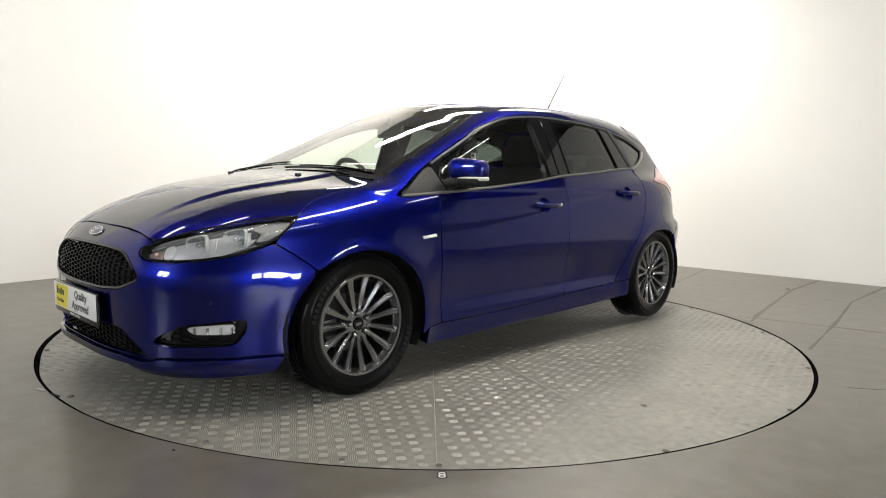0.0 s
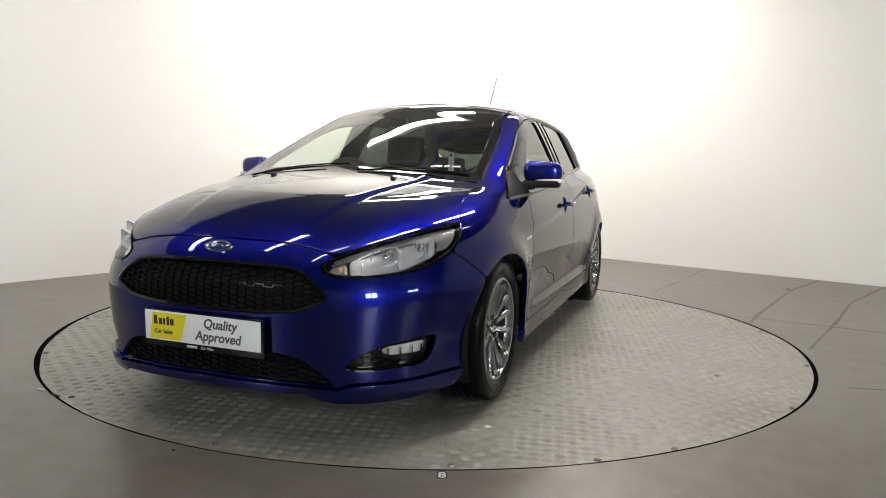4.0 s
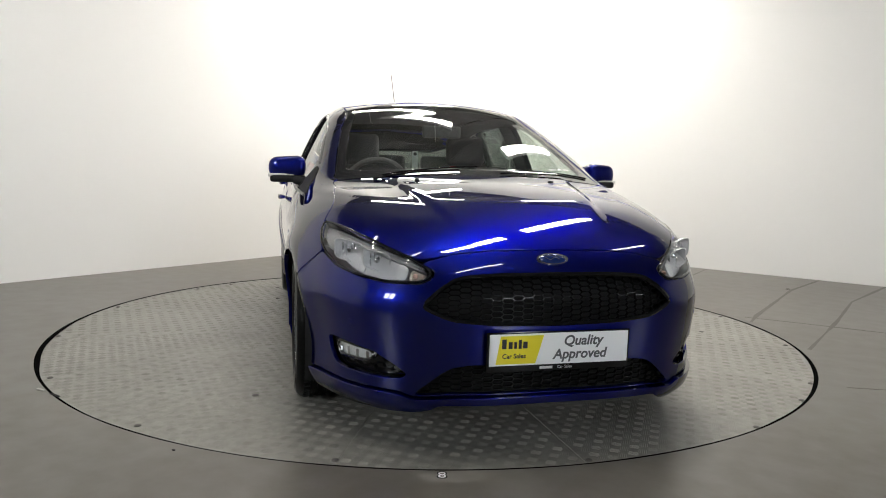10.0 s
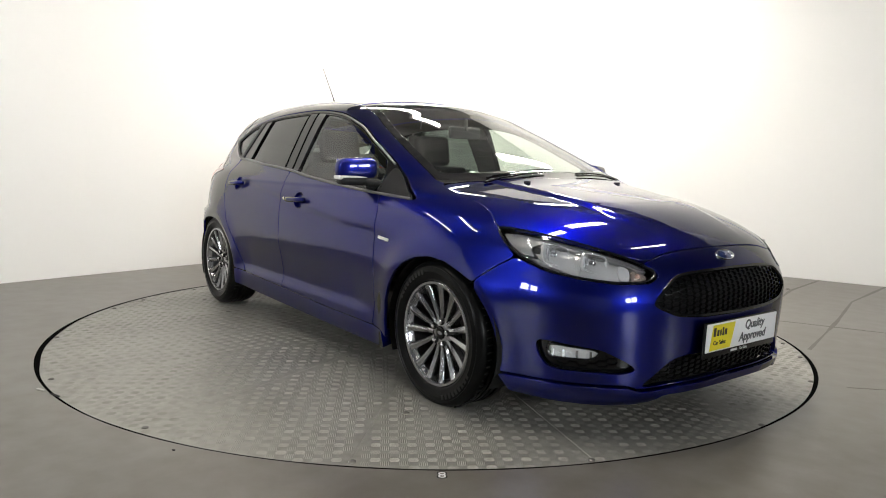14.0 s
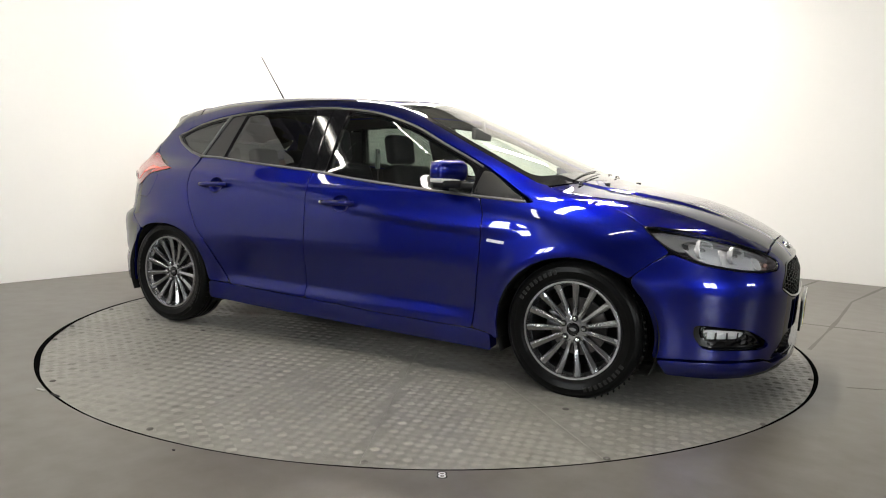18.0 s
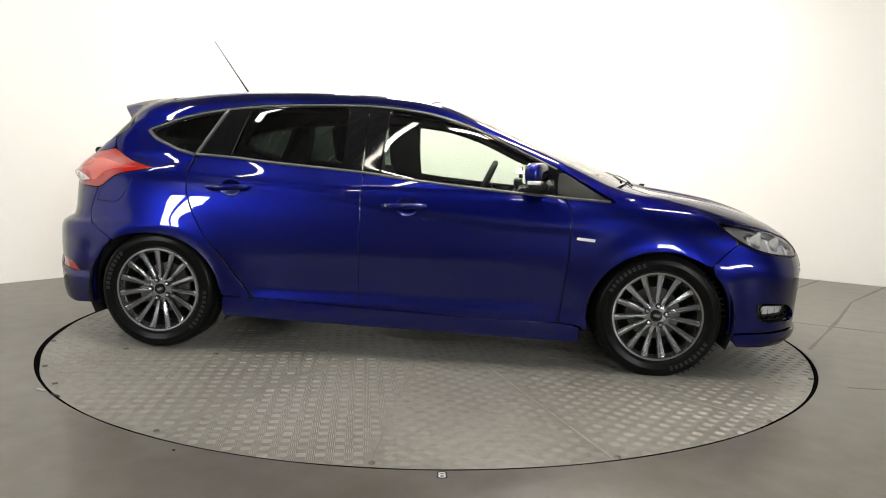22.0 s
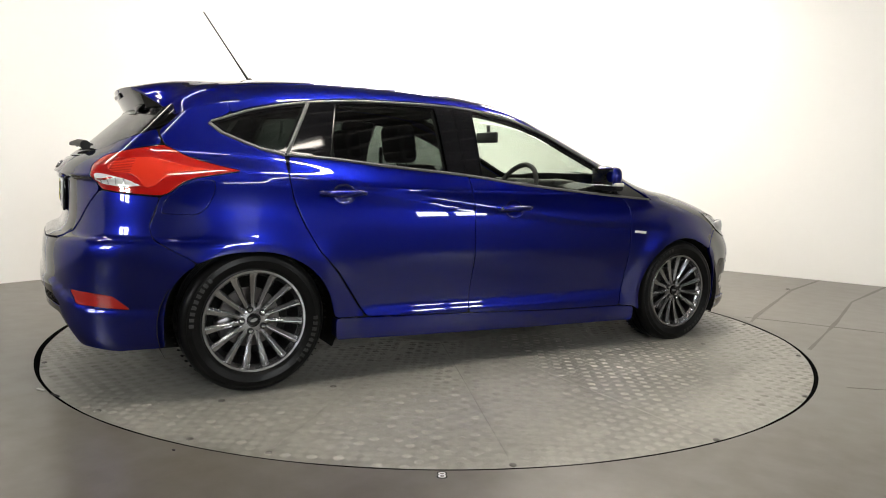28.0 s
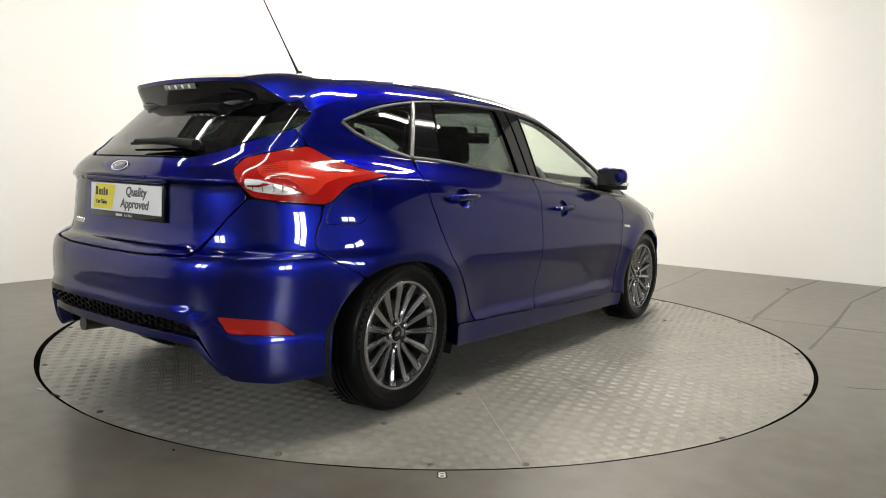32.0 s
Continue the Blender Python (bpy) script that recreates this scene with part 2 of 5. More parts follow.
def lathe(profile, sides=48, axis="Y"):
    """A ring of (radius, height) profile points turned about an axis."""
    bm = bmesh.new()
    rings = []
    for k in range(sides):
        a = 2 * math.pi * k / sides
        c, s = math.cos(a), math.sin(a)
        rings.append([bm.verts.new((r * c, h, r * s) if axis == "Y" else (r * c, r * s, h)) for r, h in profile])
    for k in range(sides):
        a, b = rings[k], rings[(k + 1) % sides]
        for i in range(len(profile) - 1):
            bm.faces.new((a[i], a[i + 1], b[i + 1], b[i]))
    bmesh.ops.remove_doubles(bm, verts=bm.verts[:], dist=1e-5)
    bmesh.ops.recalc_face_normals(bm, faces=bm.faces[:])
    return bm


def resample(poly, step, scale=1.0, rounded=True):
    """A closed outline walked at even steps, its corners slightly rounded."""
    p = np.array(poly, float)
    out = []
    n = len(p)
    for i in range(n):
        a, b = p[i], p[(i + 1) % n]
        d = (b - a) * np.array((scale, 1))
        k = max(1, int(np.ceil(np.linalg.norm(d) / step)))
        for j in range(k):
            out.append(a + (b - a) * j / k)
    out = np.array(out)
    if rounded:
        for _ in range(2):
            out = out * 0.5 + (np.roll(out, 1, 0) + np.roll(out, -1, 0)) * 0.25
    return out


def mirror(half):
    """A closed outline from its half, which runs from the middle line to the middle line on the left."""
    return [tuple(q) for q in half] + [(-u, v) for u, v in half[::-1] if abs(u) > 1e-6]


def mirror_y(half):
    return [tuple(q) for q in half] + [(u, -v) for u, v in half[::-1] if abs(v) > 1e-6]


def inside_poly(pts, poly):
    x, y = pts[:, 0], pts[:, 1]
    c = np.zeros(len(pts), bool)
    j = len(poly) - 1
    for i in range(len(poly)):
        xi, yi, xj, yj = *poly[i], *poly[j]
        with np.errstate(divide="ignore", invalid="ignore"):
            c ^= ((yi > y) != (yj > y)) & (x < (xj - xi) * (y - yi) / (yj - yi + 1e-12) + xi)
        j = i
    return c


def panel(name, kind, outline, mat, parent, holes=(), sink=0.0, depth=0.014, grid=0.02, step=0.013, label="", rounded=True):
    """A pressed panel: an outline drawn flat, lifted onto the car's skin, with turned-in edges."""
    scale = 0.018 if kind in ("nose", "rear") else 1.0
    loops = [resample(outline, step, scale, rounded)] + [resample(h, step, scale, rounded) for h in holes]
    flat = [l * np.array((scale, 1)) for l in loops]
    lo, hi = flat[0].min(0), flat[0].max(0)
    gx, gy = np.meshgrid(np.arange(lo[0] + grid / 2, hi[0], grid), np.arange(lo[1] + grid / 2, hi[1], grid))
    inner = np.stack([gx.ravel(), gy.ravel()], 1)
    keep = inside_poly(inner, flat[0])
    for f in flat[1:]:
        keep &= ~inside_poly(inner, f)
    inner = inner[keep]
    edge = np.concatenate(flat)
    if len(inner):
        d = np.min(((inner[:, None] - edge[None]) ** 2).sum(-1), 1) if len(inner) * len(edge) < 4e6 else np.ones(len(inner))
        inner = inner[d > (grid * 0.4) ** 2]
    co = [Vector(q) for q in np.concatenate(flat + [inner])]
    edges, n0 = [], 0
    for f in flat:
        edges += [(n0 + i, n0 + (i + 1) % len(f)) for i in range(len(f))]
        n0 += len(f)
    v2, e2, f2, ov, oe, of = geometry.delaunay_2d_cdt(co, edges, [], 2, 1e-6)
    v2 = np.array([tuple(v) for v in v2])
    cen = np.array([np.mean(v2[list(f)], 0) for f in f2])
    ok = inside_poly(cen, flat[0])
    for f in flat[1:]:
        ok &= ~inside_poly(cen, f)
    faces = [list(f) for f, k in zip(f2, ok) if k]
    p = lift(kind, v2 / np.array((scale, 1)))
    nrm = normals(p)
    p = p - nrm * sink
    # faces turn outwards
    for f in faces:
        a, b, c = p[f[0]], p[f[1]], p[f[2]]
        if np.dot(np.cross(b - a, c - a), nrm[f[0]]) < 0:
            f.reverse()
    count = {}
    for f in faces:
        for i in range(len(f)):
            e = (f[i], f[(i + 1) % len(f)])
            count[tuple(sorted(e))] = count.get(tuple(sorted(e)), 0) + 1
    # the edge rolls over a small radius before it turns in
    rim_edges = [(f[i], f[(i + 1) % len(f)]) for f in faces for i in range(len(f)) if count[tuple(sorted((f[i], f[(i + 1) % len(f)])))] == 1] if depth else []
    away = {}
    for a, b in rim_edges:
        d = np.cross(p[b] - p[a], nrm[a])
        d = d / max(np.linalg.norm(d), 1e-9)
        for k in (a, b):
            away[k] = away.get(k, 0) + d
    roll = ROLL if depth > 0 else 0.0
    verts, vn, ring = [np.array(q) for q in p], [np.array(q) for q in nrm], {}
    for k, d in away.items():
        d = d - nrm[k] * np.dot(d, nrm[k])
        d = d / max(np.linalg.norm(d), 1e-9)
        base, n = p[k] - d * roll, nrm[k]
        verts[k] = base
        ring[k] = len(verts)
        for c1, s1, low in ((0.7071, 0.7071, 0), (0.0, 1.0, 0), (0.0, 1.0, depth)):
            verts.append(base + d * roll * s1 - n * (roll * (1 - c1) + low))
            vn.append(n * c1 + d * s1)
    wall = []
    for a, b in rim_edges:
        ra, rb = ring[a], ring[b]
        wall += [(b, a, ra, rb), (rb, ra, ra + 1, rb + 1), (rb + 1, ra + 1, ra + 2, rb + 2)]
    me = bpy.data.meshes.new(name)
    me.from_pydata([tuple(v) for v in verts], [], faces + wall)
    me.materials.append(mat)
    me.polygons.foreach_set("use_smooth", [True] * len(faces + wall))
    me.update()
    me.normals_split_custom_set([tuple(vn[v]) for f in faces + wall for v in f])
    ob = new(name, me)
    ob.parent = parent
    if label:
        ob["label"] = label
    return ob


# ---- the room ----
# its two white walls meet behind the turntable; local axes run along them from that corner
TURN = -36.8
c, s = math.cos(radians(TURN)), math.sin(radians(TURN))
left_p, right_p = Vector((-2.78, 2.06)), Vector((3.20, 3.28))
along = Vector((c, s))
CORNER = right_p + along * ((left_p - right_p).dot(along))
ROOM = pose(CORNER.x, CORNER.y, 0, 0, 0, TURN)
SPAN, HIGH, COVE = 13.0, 3.95, 1.0


def rim(a):
    """The slightly uneven edge of the round opening in the floor."""
    return RIM0 + sum(k[0] * math.cos((i + 1) * a) + k[1] * math.sin((i + 1) * a) for i, k in enumerate(RIM1))


def build_floor():
    n = 240
    inv = ROOM.inverted()
    ring = []
    for i in range(n):
        a = 2 * math.pi * i / n
        r = rim(a)
        p = inv @ Vector((r * math.cos(a), r * math.sin(a), 0))
        ring.append(p)
    cx, cy = inv.translation.x, inv.translation.y
    verts, faces = [], []
    outer = []
    for p in ring:
        d = Vector((p.x - cx, p.y - cy))
        k = min(((SPAN + 0.2 - cx) / d.x if d.x > 0 else (-0.2 - cx) / d.x) if abs(d.x) > 1e-9 else 1e9, ((0.2 - cy) / d.y if d.y > 0 else (-SPAN - 0.2 - cy) / d.y) if abs(d.y) > 1e-9 else 1e9)
        outer.append(Vector((cx + d.x * k, cy + d.y * k, 0)))
    for p, o in zip(ring, outer):
        verts += [(p.x, p.y, 0.004), (o.x, o.y, 0.004), (p.x, p.y, -0.08)]
    for i in range(n):
        a, b = 3 * i, 3 * ((i + 1) % n)
        faces += [(a, a + 1, b + 1, b), (a, b, b + 2, a + 2)]
    # the room's corners
    for q in ((0, 0), (SPAN, 0), (SPAN, -SPAN), (0, -SPAN)):
        q = (q[0] + (0.2 if q[0] else -0.2), q[1] + (-0.2 if q[1] else 0.2))
        near = sorted(range(n), key=lambda i: (outer[i].x - q[0]) ** 2 + (outer[i].y - q[1]) ** 2)[:2]
        verts.append((*q, 0.004))
        i, j = sorted(near)
        if (i, j) == (0, n - 1):
            i, j = j, i
        faces.append((3 * i + 1, len(verts) - 1, 3 * j + 1))
    ob = finish("floor", verts, faces, FLOOR, smooth=False)
    ob.matrix_basis = ROOM
    tagged(ob, "grey painted concrete floor with scuffs and a round opening", "floor", kind="structure")
    return ob


def strip(name, pts, width, mat, label, parent=None, z=0.008):
    """A thin flat band along points on the floor."""
    verts, faces = [], []
    for i, p in enumerate(pts):
        a, b = Vector(pts[max(i - 1, 0)]), Vector(pts[min(i + 1, len(pts) - 1)])
        d = (b - a).normalized()
        nrm = Vector((-d.y, d.x))
        w = width * (0.7 + 0.6 * noise.noise((p[0] * 3, p[1] * 3, 0.5)))
        for sgn in (1, -1):
            q = Vector(p) + nrm * w * 0.5 * sgn
            verts += [(q.x, q.y, z), (q.x, q.y, z - 0.006)]
    for i in range(len(pts) - 1):
        k = 4 * i
        faces += [(k, k + 2, k + 6, k + 4), (k, k + 4, k + 5, k + 1), (k + 2, k + 3, k + 7, k + 6)]
    ob = finish(name, verts, faces, mat, parent, smooth=False)
    tagged(ob, label, "floor", kind="structure") if not parent else None
    return ob


def pierced_wall(name, m, a0, a1, openings):
    """A grey wall with window openings, from a0 to a1 along local y, 0.2 m thick along local x."""
    pieces, at = [], a0
    for b0, b1, z0, z1 in sorted(openings):
        pieces += [(at, b0, 0, HIGH, "grey wall beside the windows"), (b0, b1, 0, z0, "grey wall below a window"), (b0, b1, z1, HIGH, "grey wall above a window")]
        at = b1
    for b0, b1, z0, z1, lab in pieces + [(at, a1, 0, HIGH, "grey wall beside the windows")]:
        ob = part(name, box(0, 0.2, b0, b1, z0, z1), BACKWALL, smooth=False)
        ob.matrix_basis = m
        tagged(ob, lab, "wall", kind="structure")


def build_room():
    build_floor()
    for nm, b, mat, lab in (
            ("wall_north", (COVE, SPAN + 0.2, 0, 0.2, 0, HIGH), WALL, "plain white painted wall meeting the floor in a sharp line"),
            ("wall_west", (-0.2, 0, -SPAN, -COVE, 0, HIGH), WALL, "plain white painted wall with scuff marks at its foot")):
        ob = part(nm, box(*b), mat, smooth=False)
        ob.matrix_basis = ROOM
        tagged(ob, lab, "wall", kind="structure")
    pierced_wall("wall_east", ROOM @ pose(SPAN, 0, 0), -SPAN, 0.0, WIN)
    pierced_wall("wall_south", ROOM @ pose(0, -SPAN, 0, 0, 0, -90), -0.2, SPAN + 0.2, HIGHWIN)
    # the rounded corner between the white walls
    verts, faces, n = [], [], 24
    for i in range(n + 1):
        a = radians(90 + 90 * i / n)
        for r in (COVE, COVE + 0.2):
            for z in (0, HIGH):
                verts.append((COVE + r * math.cos(a), -COVE + r * math.sin(a), z))
    for i in range(n):
        k = 4 * i
        faces += [(k, k + 1, k + 5, k + 4), (k + 2, k + 6, k + 7, k + 3)]
    ob = finish("wall_corner", verts, faces, WALL)
    ob.matrix_basis = ROOM
    tagged(ob, "rounded white corner between the two walls", "wall", kind="structure")
    # ceiling: a ribbed steel deck
    verts, faces = [], []
    pitch = 0.30
    n = int((SPAN + 0.4) / pitch)
    prof = []
    for i in range(n):
        x = -0.2 + i * pitch
        prof += [(x, 0.0), (x + 0.13, 0.0), (x + 0.16, 0.03), (x + 0.27, 0.03)]
    prof.append((SPAN + 0.2, 0.0))
    for x, z in prof:
        verts += [(x, -SPAN - 0.2, HIGH + z), (x, 0.2, HIGH + z)]
    faces = [(2 * i, 2 * i + 2, 2 * i + 3, 2 * i + 1) for i in range(len(prof) - 1)]
    m = len(verts)
    verts += [(-0.2, -SPAN - 0.2, HIGH + 0.15), (SPAN + 0.2, -SPAN - 0.2, HIGH + 0.15), (SPAN + 0.2, 0.2, HIGH + 0.15), (-0.2, 0.2, HIGH + 0.15)]
    faces.append((m, m + 1, m + 2, m + 3))
    ob = finish("ceiling", verts, faces, CEILING, smooth=False)
    ob.matrix_basis = ROOM
    tagged(ob, "dark ribbed steel deck ceiling", "ceiling", kind="structure")


def build_window(name, m, a0, a1, z0, z1, label):
    """A wide two-light frosted window; local x runs through the wall, y along it."""
    win = new(name)
    win.matrix_basis = m
    tagged(win, label, "window", kind="structure")
    mid = (a0 + a1) / 2
    for a, b, c, d in ((a0, a1, z0, z0 + 0.07), (a0, a1, z1 - 0.07, z1), (a0, a0 + 0.07, z0 + 0.07, z1 - 0.07), (a1 - 0.07, a1, z0 + 0.07, z1 - 0.07), (mid - 0.07, mid + 0.07, z0 + 0.07, z1 - 0.07)):
        part("window_frame", box(0.04, 0.12, a, b, c, d), PLASTIC, win, smooth=False)
    for a, b in ((a0 + 0.07, mid - 0.07), (mid + 0.07, a1 - 0.07)):
        part("pane", box(0.07, 0.08, a, b, z0 + 0.07, z1 - 0.07), SKYPANE, win, "bright frosted pane", smooth=False)


def build_light(slim):
    """A strip light: a wide diffuser, or a slim round cover under a narrow batten."""
    thing = new("ceiling_light")
    tagged(thing, "slim round fluorescent strip light hanging below the dark ceiling" if slim else "white fluorescent strip light hanging below the dark ceiling", "lamp", "ceiling strip lights")
    w = 0.035 if slim else 0.07
    part("housing", box(-0.75, 0.75, -w, w, 0.02, 0.08, 0.008), LAMPBODY, thing)
    if slim:
        part("fluorescent_tube", tube([(-0.73, 0, -0.016), (0.73, 0, -0.016)], 0.034, 14), FAINT, thing, "glowing white tube cover")
        for x in (-0.735, 0.735):
            part("tube_holder", box(x - 0.012, x + 0.012, -0.04, 0.04, -0.054, 0.022, 0.004), LAMPBODY, thing)
    else:
        part("diffuser", box(-0.74, 0.74, -0.06, 0.06, -0.03, 0.018, 0.014, 3), TUBE, thing, "glowing white diffuser")
    for x in (-0.5, 0.5):
        part("hanger", tube([(x, 0, 0.075), (x, 0, HIGH - LAMPZ + 0.072)], 0.006), LAMPBODY, thing)
    return thing


BACKWALL = material("grey_back_wall", (0.24, 0.238, 0.235), 0.8, grain=(0.8, 0.5))
LAMPBODY = material("lamp_housing", (0.7, 0.7, 0.7), 0.5)
TUBE = glow("tube_light", (1.0, 0.955, 0.87), TUBE_POWER)
FAINT = glow("faint_tube_light", (1.0, 0.955, 0.87), FAINT_POWER)
LAMPZ = 3.5
# where each strip light hangs in the room, and whether it is one of the slim tubes towards the windows
LIGHTS = [(1.75, -2.9, 32, False), (4.5, -5.25, 90, False), (4.35, -3.2, 90, False), (3.0, -1.3, 90, False), (5.75, -3.2, 90, True), (0.9, -1.3, 90, False), (1.35, -7.2, 90, True),
          (2.7, -6.6, 90, True), (4.2, -7.1, 90, True), (5.75, -6.6, 90, True)]
SKYPANE = glow("frosted_daylight", (0.92, 0.97, 1.0), DAYLIGHT)
WIN = ((-4.9, -3.5, 2.3, 3.0), (-10.9, -9.0, 1.7, 3.65))
HIGHWIN = ((2.3, 3.6, 2.2, 3.6),)
RIM0 = 2.2564
RIM1 = ((-0.0145, -0.0057), (0.0068, -0.0068), (0.0163, 0.0074))
build_room()
for k, span in enumerate(WIN):
    build_window("window_%d" % (k + 1), ROOM @ pose(SPAN, 0, 0), *span, "wide frosted window with a dark frame in the grey wall")
build_window("window_3", ROOM @ pose(0, -SPAN, 0, 0, 0, -90), *HIGHWIN[0], "high frosted window with a dark frame in the grey wall")
lamps = {}
for u, v, turn, slim in LIGHTS:
    m = ROOM @ pose(u, v, LAMPZ, 0, 0, turn)
    if slim in lamps:
        copy_thing(lamps[slim], m)
    else:
        lamps[slim] = build_light(slim)
        lamps[slim].matrix_basis = m


# ---- the turntable ----
def build_turntable():
    thing = new("turntable")
    tagged(thing, "round steel checker plate turntable set flush in the floor", "turntable")
    part("base_disc", lathe([(0, -0.07), (2.30, -0.07), (2.30, -0.012), (0, -0.012)], 120, "Z"), DARK, thing, "dark steel base under the plates")
    rng = random.Random(5)
    for k in range(16):
        a0, a1 = radians(1.0 + 22.5 * k), radians(23.5 + 22.5 * k)
        r0, r1, g = 0.42, 2.292, 0.0007
        bm = bmesh.new()
        top, n = [], 12
        for i in range(n + 1):
            a = a0 + g / r1 + (a1 - a0 - 2 * g / r1) * i / n
            top.append((r1 * math.cos(a), r1 * math.sin(a)))
        for i in range(5):
            a = a1 - g / r0 - (a1 - a0 - 2 * g / r0) * i / 4
            top.append((r0 * math.cos(a), r0 * math.sin(a)))
        up = [bm.verts.new((x, y, 0)) for x, y in top]
        dn = [bm.verts.new((x, y, -0.012)) for x, y in top]
        bm.faces.new(up)
        for i in range(len(top)):
            j = (i + 1) % len(top)
            bm.faces.new((up[j], up[i], dn[i], dn[j]))
        plate = part("deck_plate", bm, CHECKER, thing, smooth=False)
        # five-bar tread: groups of short ridges, turned by a right angle from one to the next
        mid = radians((12, 102, 57, 12)[k // 4])
        ca, sa = math.cos(mid), math.sin(mid)
        pitch, verts, faces = 0.047, [], []
        m = int(2.4 / pitch)
        for i in range(-m, m):
            for j in range(-m, m):
                px, py = (i + 0.5) * pitch, (j + 0.5) * pitch
                x, y = ca * px - sa * py, sa * px + ca * py
                r = math.hypot(x, y)
                if not r0 + 0.03 < r < r1 - 0.05:
                    continue
                ang = (math.atan2(y, x) - a0) % (2 * math.pi)
                if not 0.024 / r < ang < (a1 - a0) - 0.024 / r:
                    continue
                d = mid + (math.pi / 4 if (i + j) % 2 else -math.pi / 4)
                ux, uy = math.cos(d), math.sin(d)
                h = 0.0006 + 0.0006 * rng.random()
                for b in range(-2, 3):
                    L = (0.0165, 0.0195, 0.021, 0.0195, 0.0165)[b + 2]
                    bx, by = x - uy * b * 0.0068, y + ux * b * 0.0068
                    v = len(verts)
                    verts += [(bx - ux * L - uy * 0.0024, by - uy * L + ux * 0.0024, 0), (bx - ux * L + uy * 0.0024, by - uy * L - ux * 0.0024, 0),
                              (bx + ux * L + uy * 0.0024, by + uy * L - ux * 0.0024, 0), (bx + ux * L - uy * 0.0024, by + uy * L + ux * 0.0024, 0),
                              (bx - ux * L * 0.75, by - uy * L * 0.75, h), (bx + ux * L * 0.75, by + uy * L * 0.75, h)]
                    faces += [(v, v + 4, v + 5, v + 3), (v + 1, v + 2, v + 5, v + 4), (v, v + 1, v + 4), (v + 2, v + 3, v + 5)]
        ob = finish("tread_pattern", verts, faces, STUD, plate, smooth=False)
        tagged(ob, "worn raised tread bars", kind="stuff")
    part("hub_plate", lathe([(0, 0.002), (0.40, 0.002), (0.418, -0.002), (0.418, -0.012)], 48, "Z"), CHECKER, thing, "plain round centre plate")
    for a in (1.4, 23.8, 37.5, 46.2, 68.6, 91.2, 113.4, 136.2, 158.4, 180.6, 203.7, 217.6, 226.2, 248.5, 271.1, 293.9, 316.3, 338.2):
        part("bolt", lathe([(0, 0.007), (0.008, 0.0065), (0.013, 0.0035), (0.0135, 0.0)], 12, "Z"), STEEL, thing, "round steel bolt head").location = (2.215 * math.cos(radians(a)), 2.215 * math.sin(radians(a)), 0)
    for x, y in ((-1.558, -0.967), (-1.055, -0.973), (1.3, -1.1), (0.4, 1.75)):
        part("bolt", lathe([(0, 0.006), (0.010, 0.0055), (0.015, 0.003), (0.0155, 0.0)], 12, "Z"), STEEL, thing, "round steel bolt head").location = (x, y, 0)
    return thing


def build_edge():
    """A flat black ring painted as the shaded gap round the disc, wider at two sides, and a chipped floor lip."""
    n = 360
    verts, faces = [], []
    for i in range(n):
        a = 2 * math.pi * i / n
        deg = (math.degrees(a) + 180) % 360 - 180
        w = 0.011 + 0.014 * math.exp(-((deg + 150) / 7) ** 2) + 0.016 * math.exp(-((deg + 166) / 13) ** 2) + 0.012 * math.exp(-((deg + 26) / 14) ** 2) + 0.004 * noise.noise((6 * math.cos(a), 6 * math.sin(a), 0))
        r = rim(a) + 0.001
        for q, z in ((r, 0.0036), (r - w, 0.0036), (r - w, 0.0005)):
            verts.append((q * math.cos(a), q * math.sin(a), z))
    for i in range(n):
        a, b = 3 * i, 3 * ((i + 1) % n)
        faces += [(a, b, b + 1, a + 1), (a + 1, b + 1, b + 2, a + 2)]
    tagged(finish("gap_shade_ring", verts, faces, VOID, smooth=False), "flat black ring painted as the shaded gap between turntable and floor", "floor", kind="structure")


turntable = build_turntable()
build_edge()


# ---- the car ----
car = new("car")
tagged(car, "metallic blue five-door hatchback parked on the turntable", "car")
SIDES = (("left", 1), ("right", -1))


def arch(cx, rx, rz, a0, a1, n=14):
    return [(cx + rx * math.cos(radians(a0 + (a1 - a0) * i / n)), 0.315 + rz * math.sin(radians(a0 + (a1 - a0) * i / n))) for i in range(n + 1)]


RAILDROP = curve((-1.5, 0.060), (0.10, 0.055), (0.22, 0.054), (0.50, 0.068), (0.80, 0.082), (1.10, 0.094))


def rail_top(x):
    return float(ROOF(x)) - float(RAILDROP(x))


WAIST = curve((-1.20, 1.052), (-0.95, 1.040), (-0.72, 1.020), (-0.22, 0.985), (0.05, 0.955), (0.47, 0.920), (0.83, 0.895), (1.08, 0.880))
HEADER = curve((-1.50, 1.185), (-1.42, 1.212), (-1.28, 1.262), (-0.97, 1.322), (-0.70, 1.346), (-0.27, 1.357), (0.04, 1.333), (0.32, 1.262), (0.54, 1.165), (0.79, 1.050), (1.06, 0.902))


WINGTOP = curve((1.10, 0.962), (1.16, 0.945), (1.24, 0.931), (1.32, 0.912), (1.41, 0.889), (1.50, 0.858), (1.60, 0.802))


def run(f, x0, x1, n, off=0.0):
    return [(x0 + (x1 - x0) * i / n, float(f(x0 + (x1 - x0) * i / n)) + off) for i in range(n + 1)]


def deg_side(kind, x, z):
    """The angle by which the nose or rear drawing shows a point of the side."""
    p = lift("left", [(x, z)])[0]
    return math.degrees(math.atan2(p[1], p[0] - 1.15 if kind == "nose" else -p[0] - 1.15))


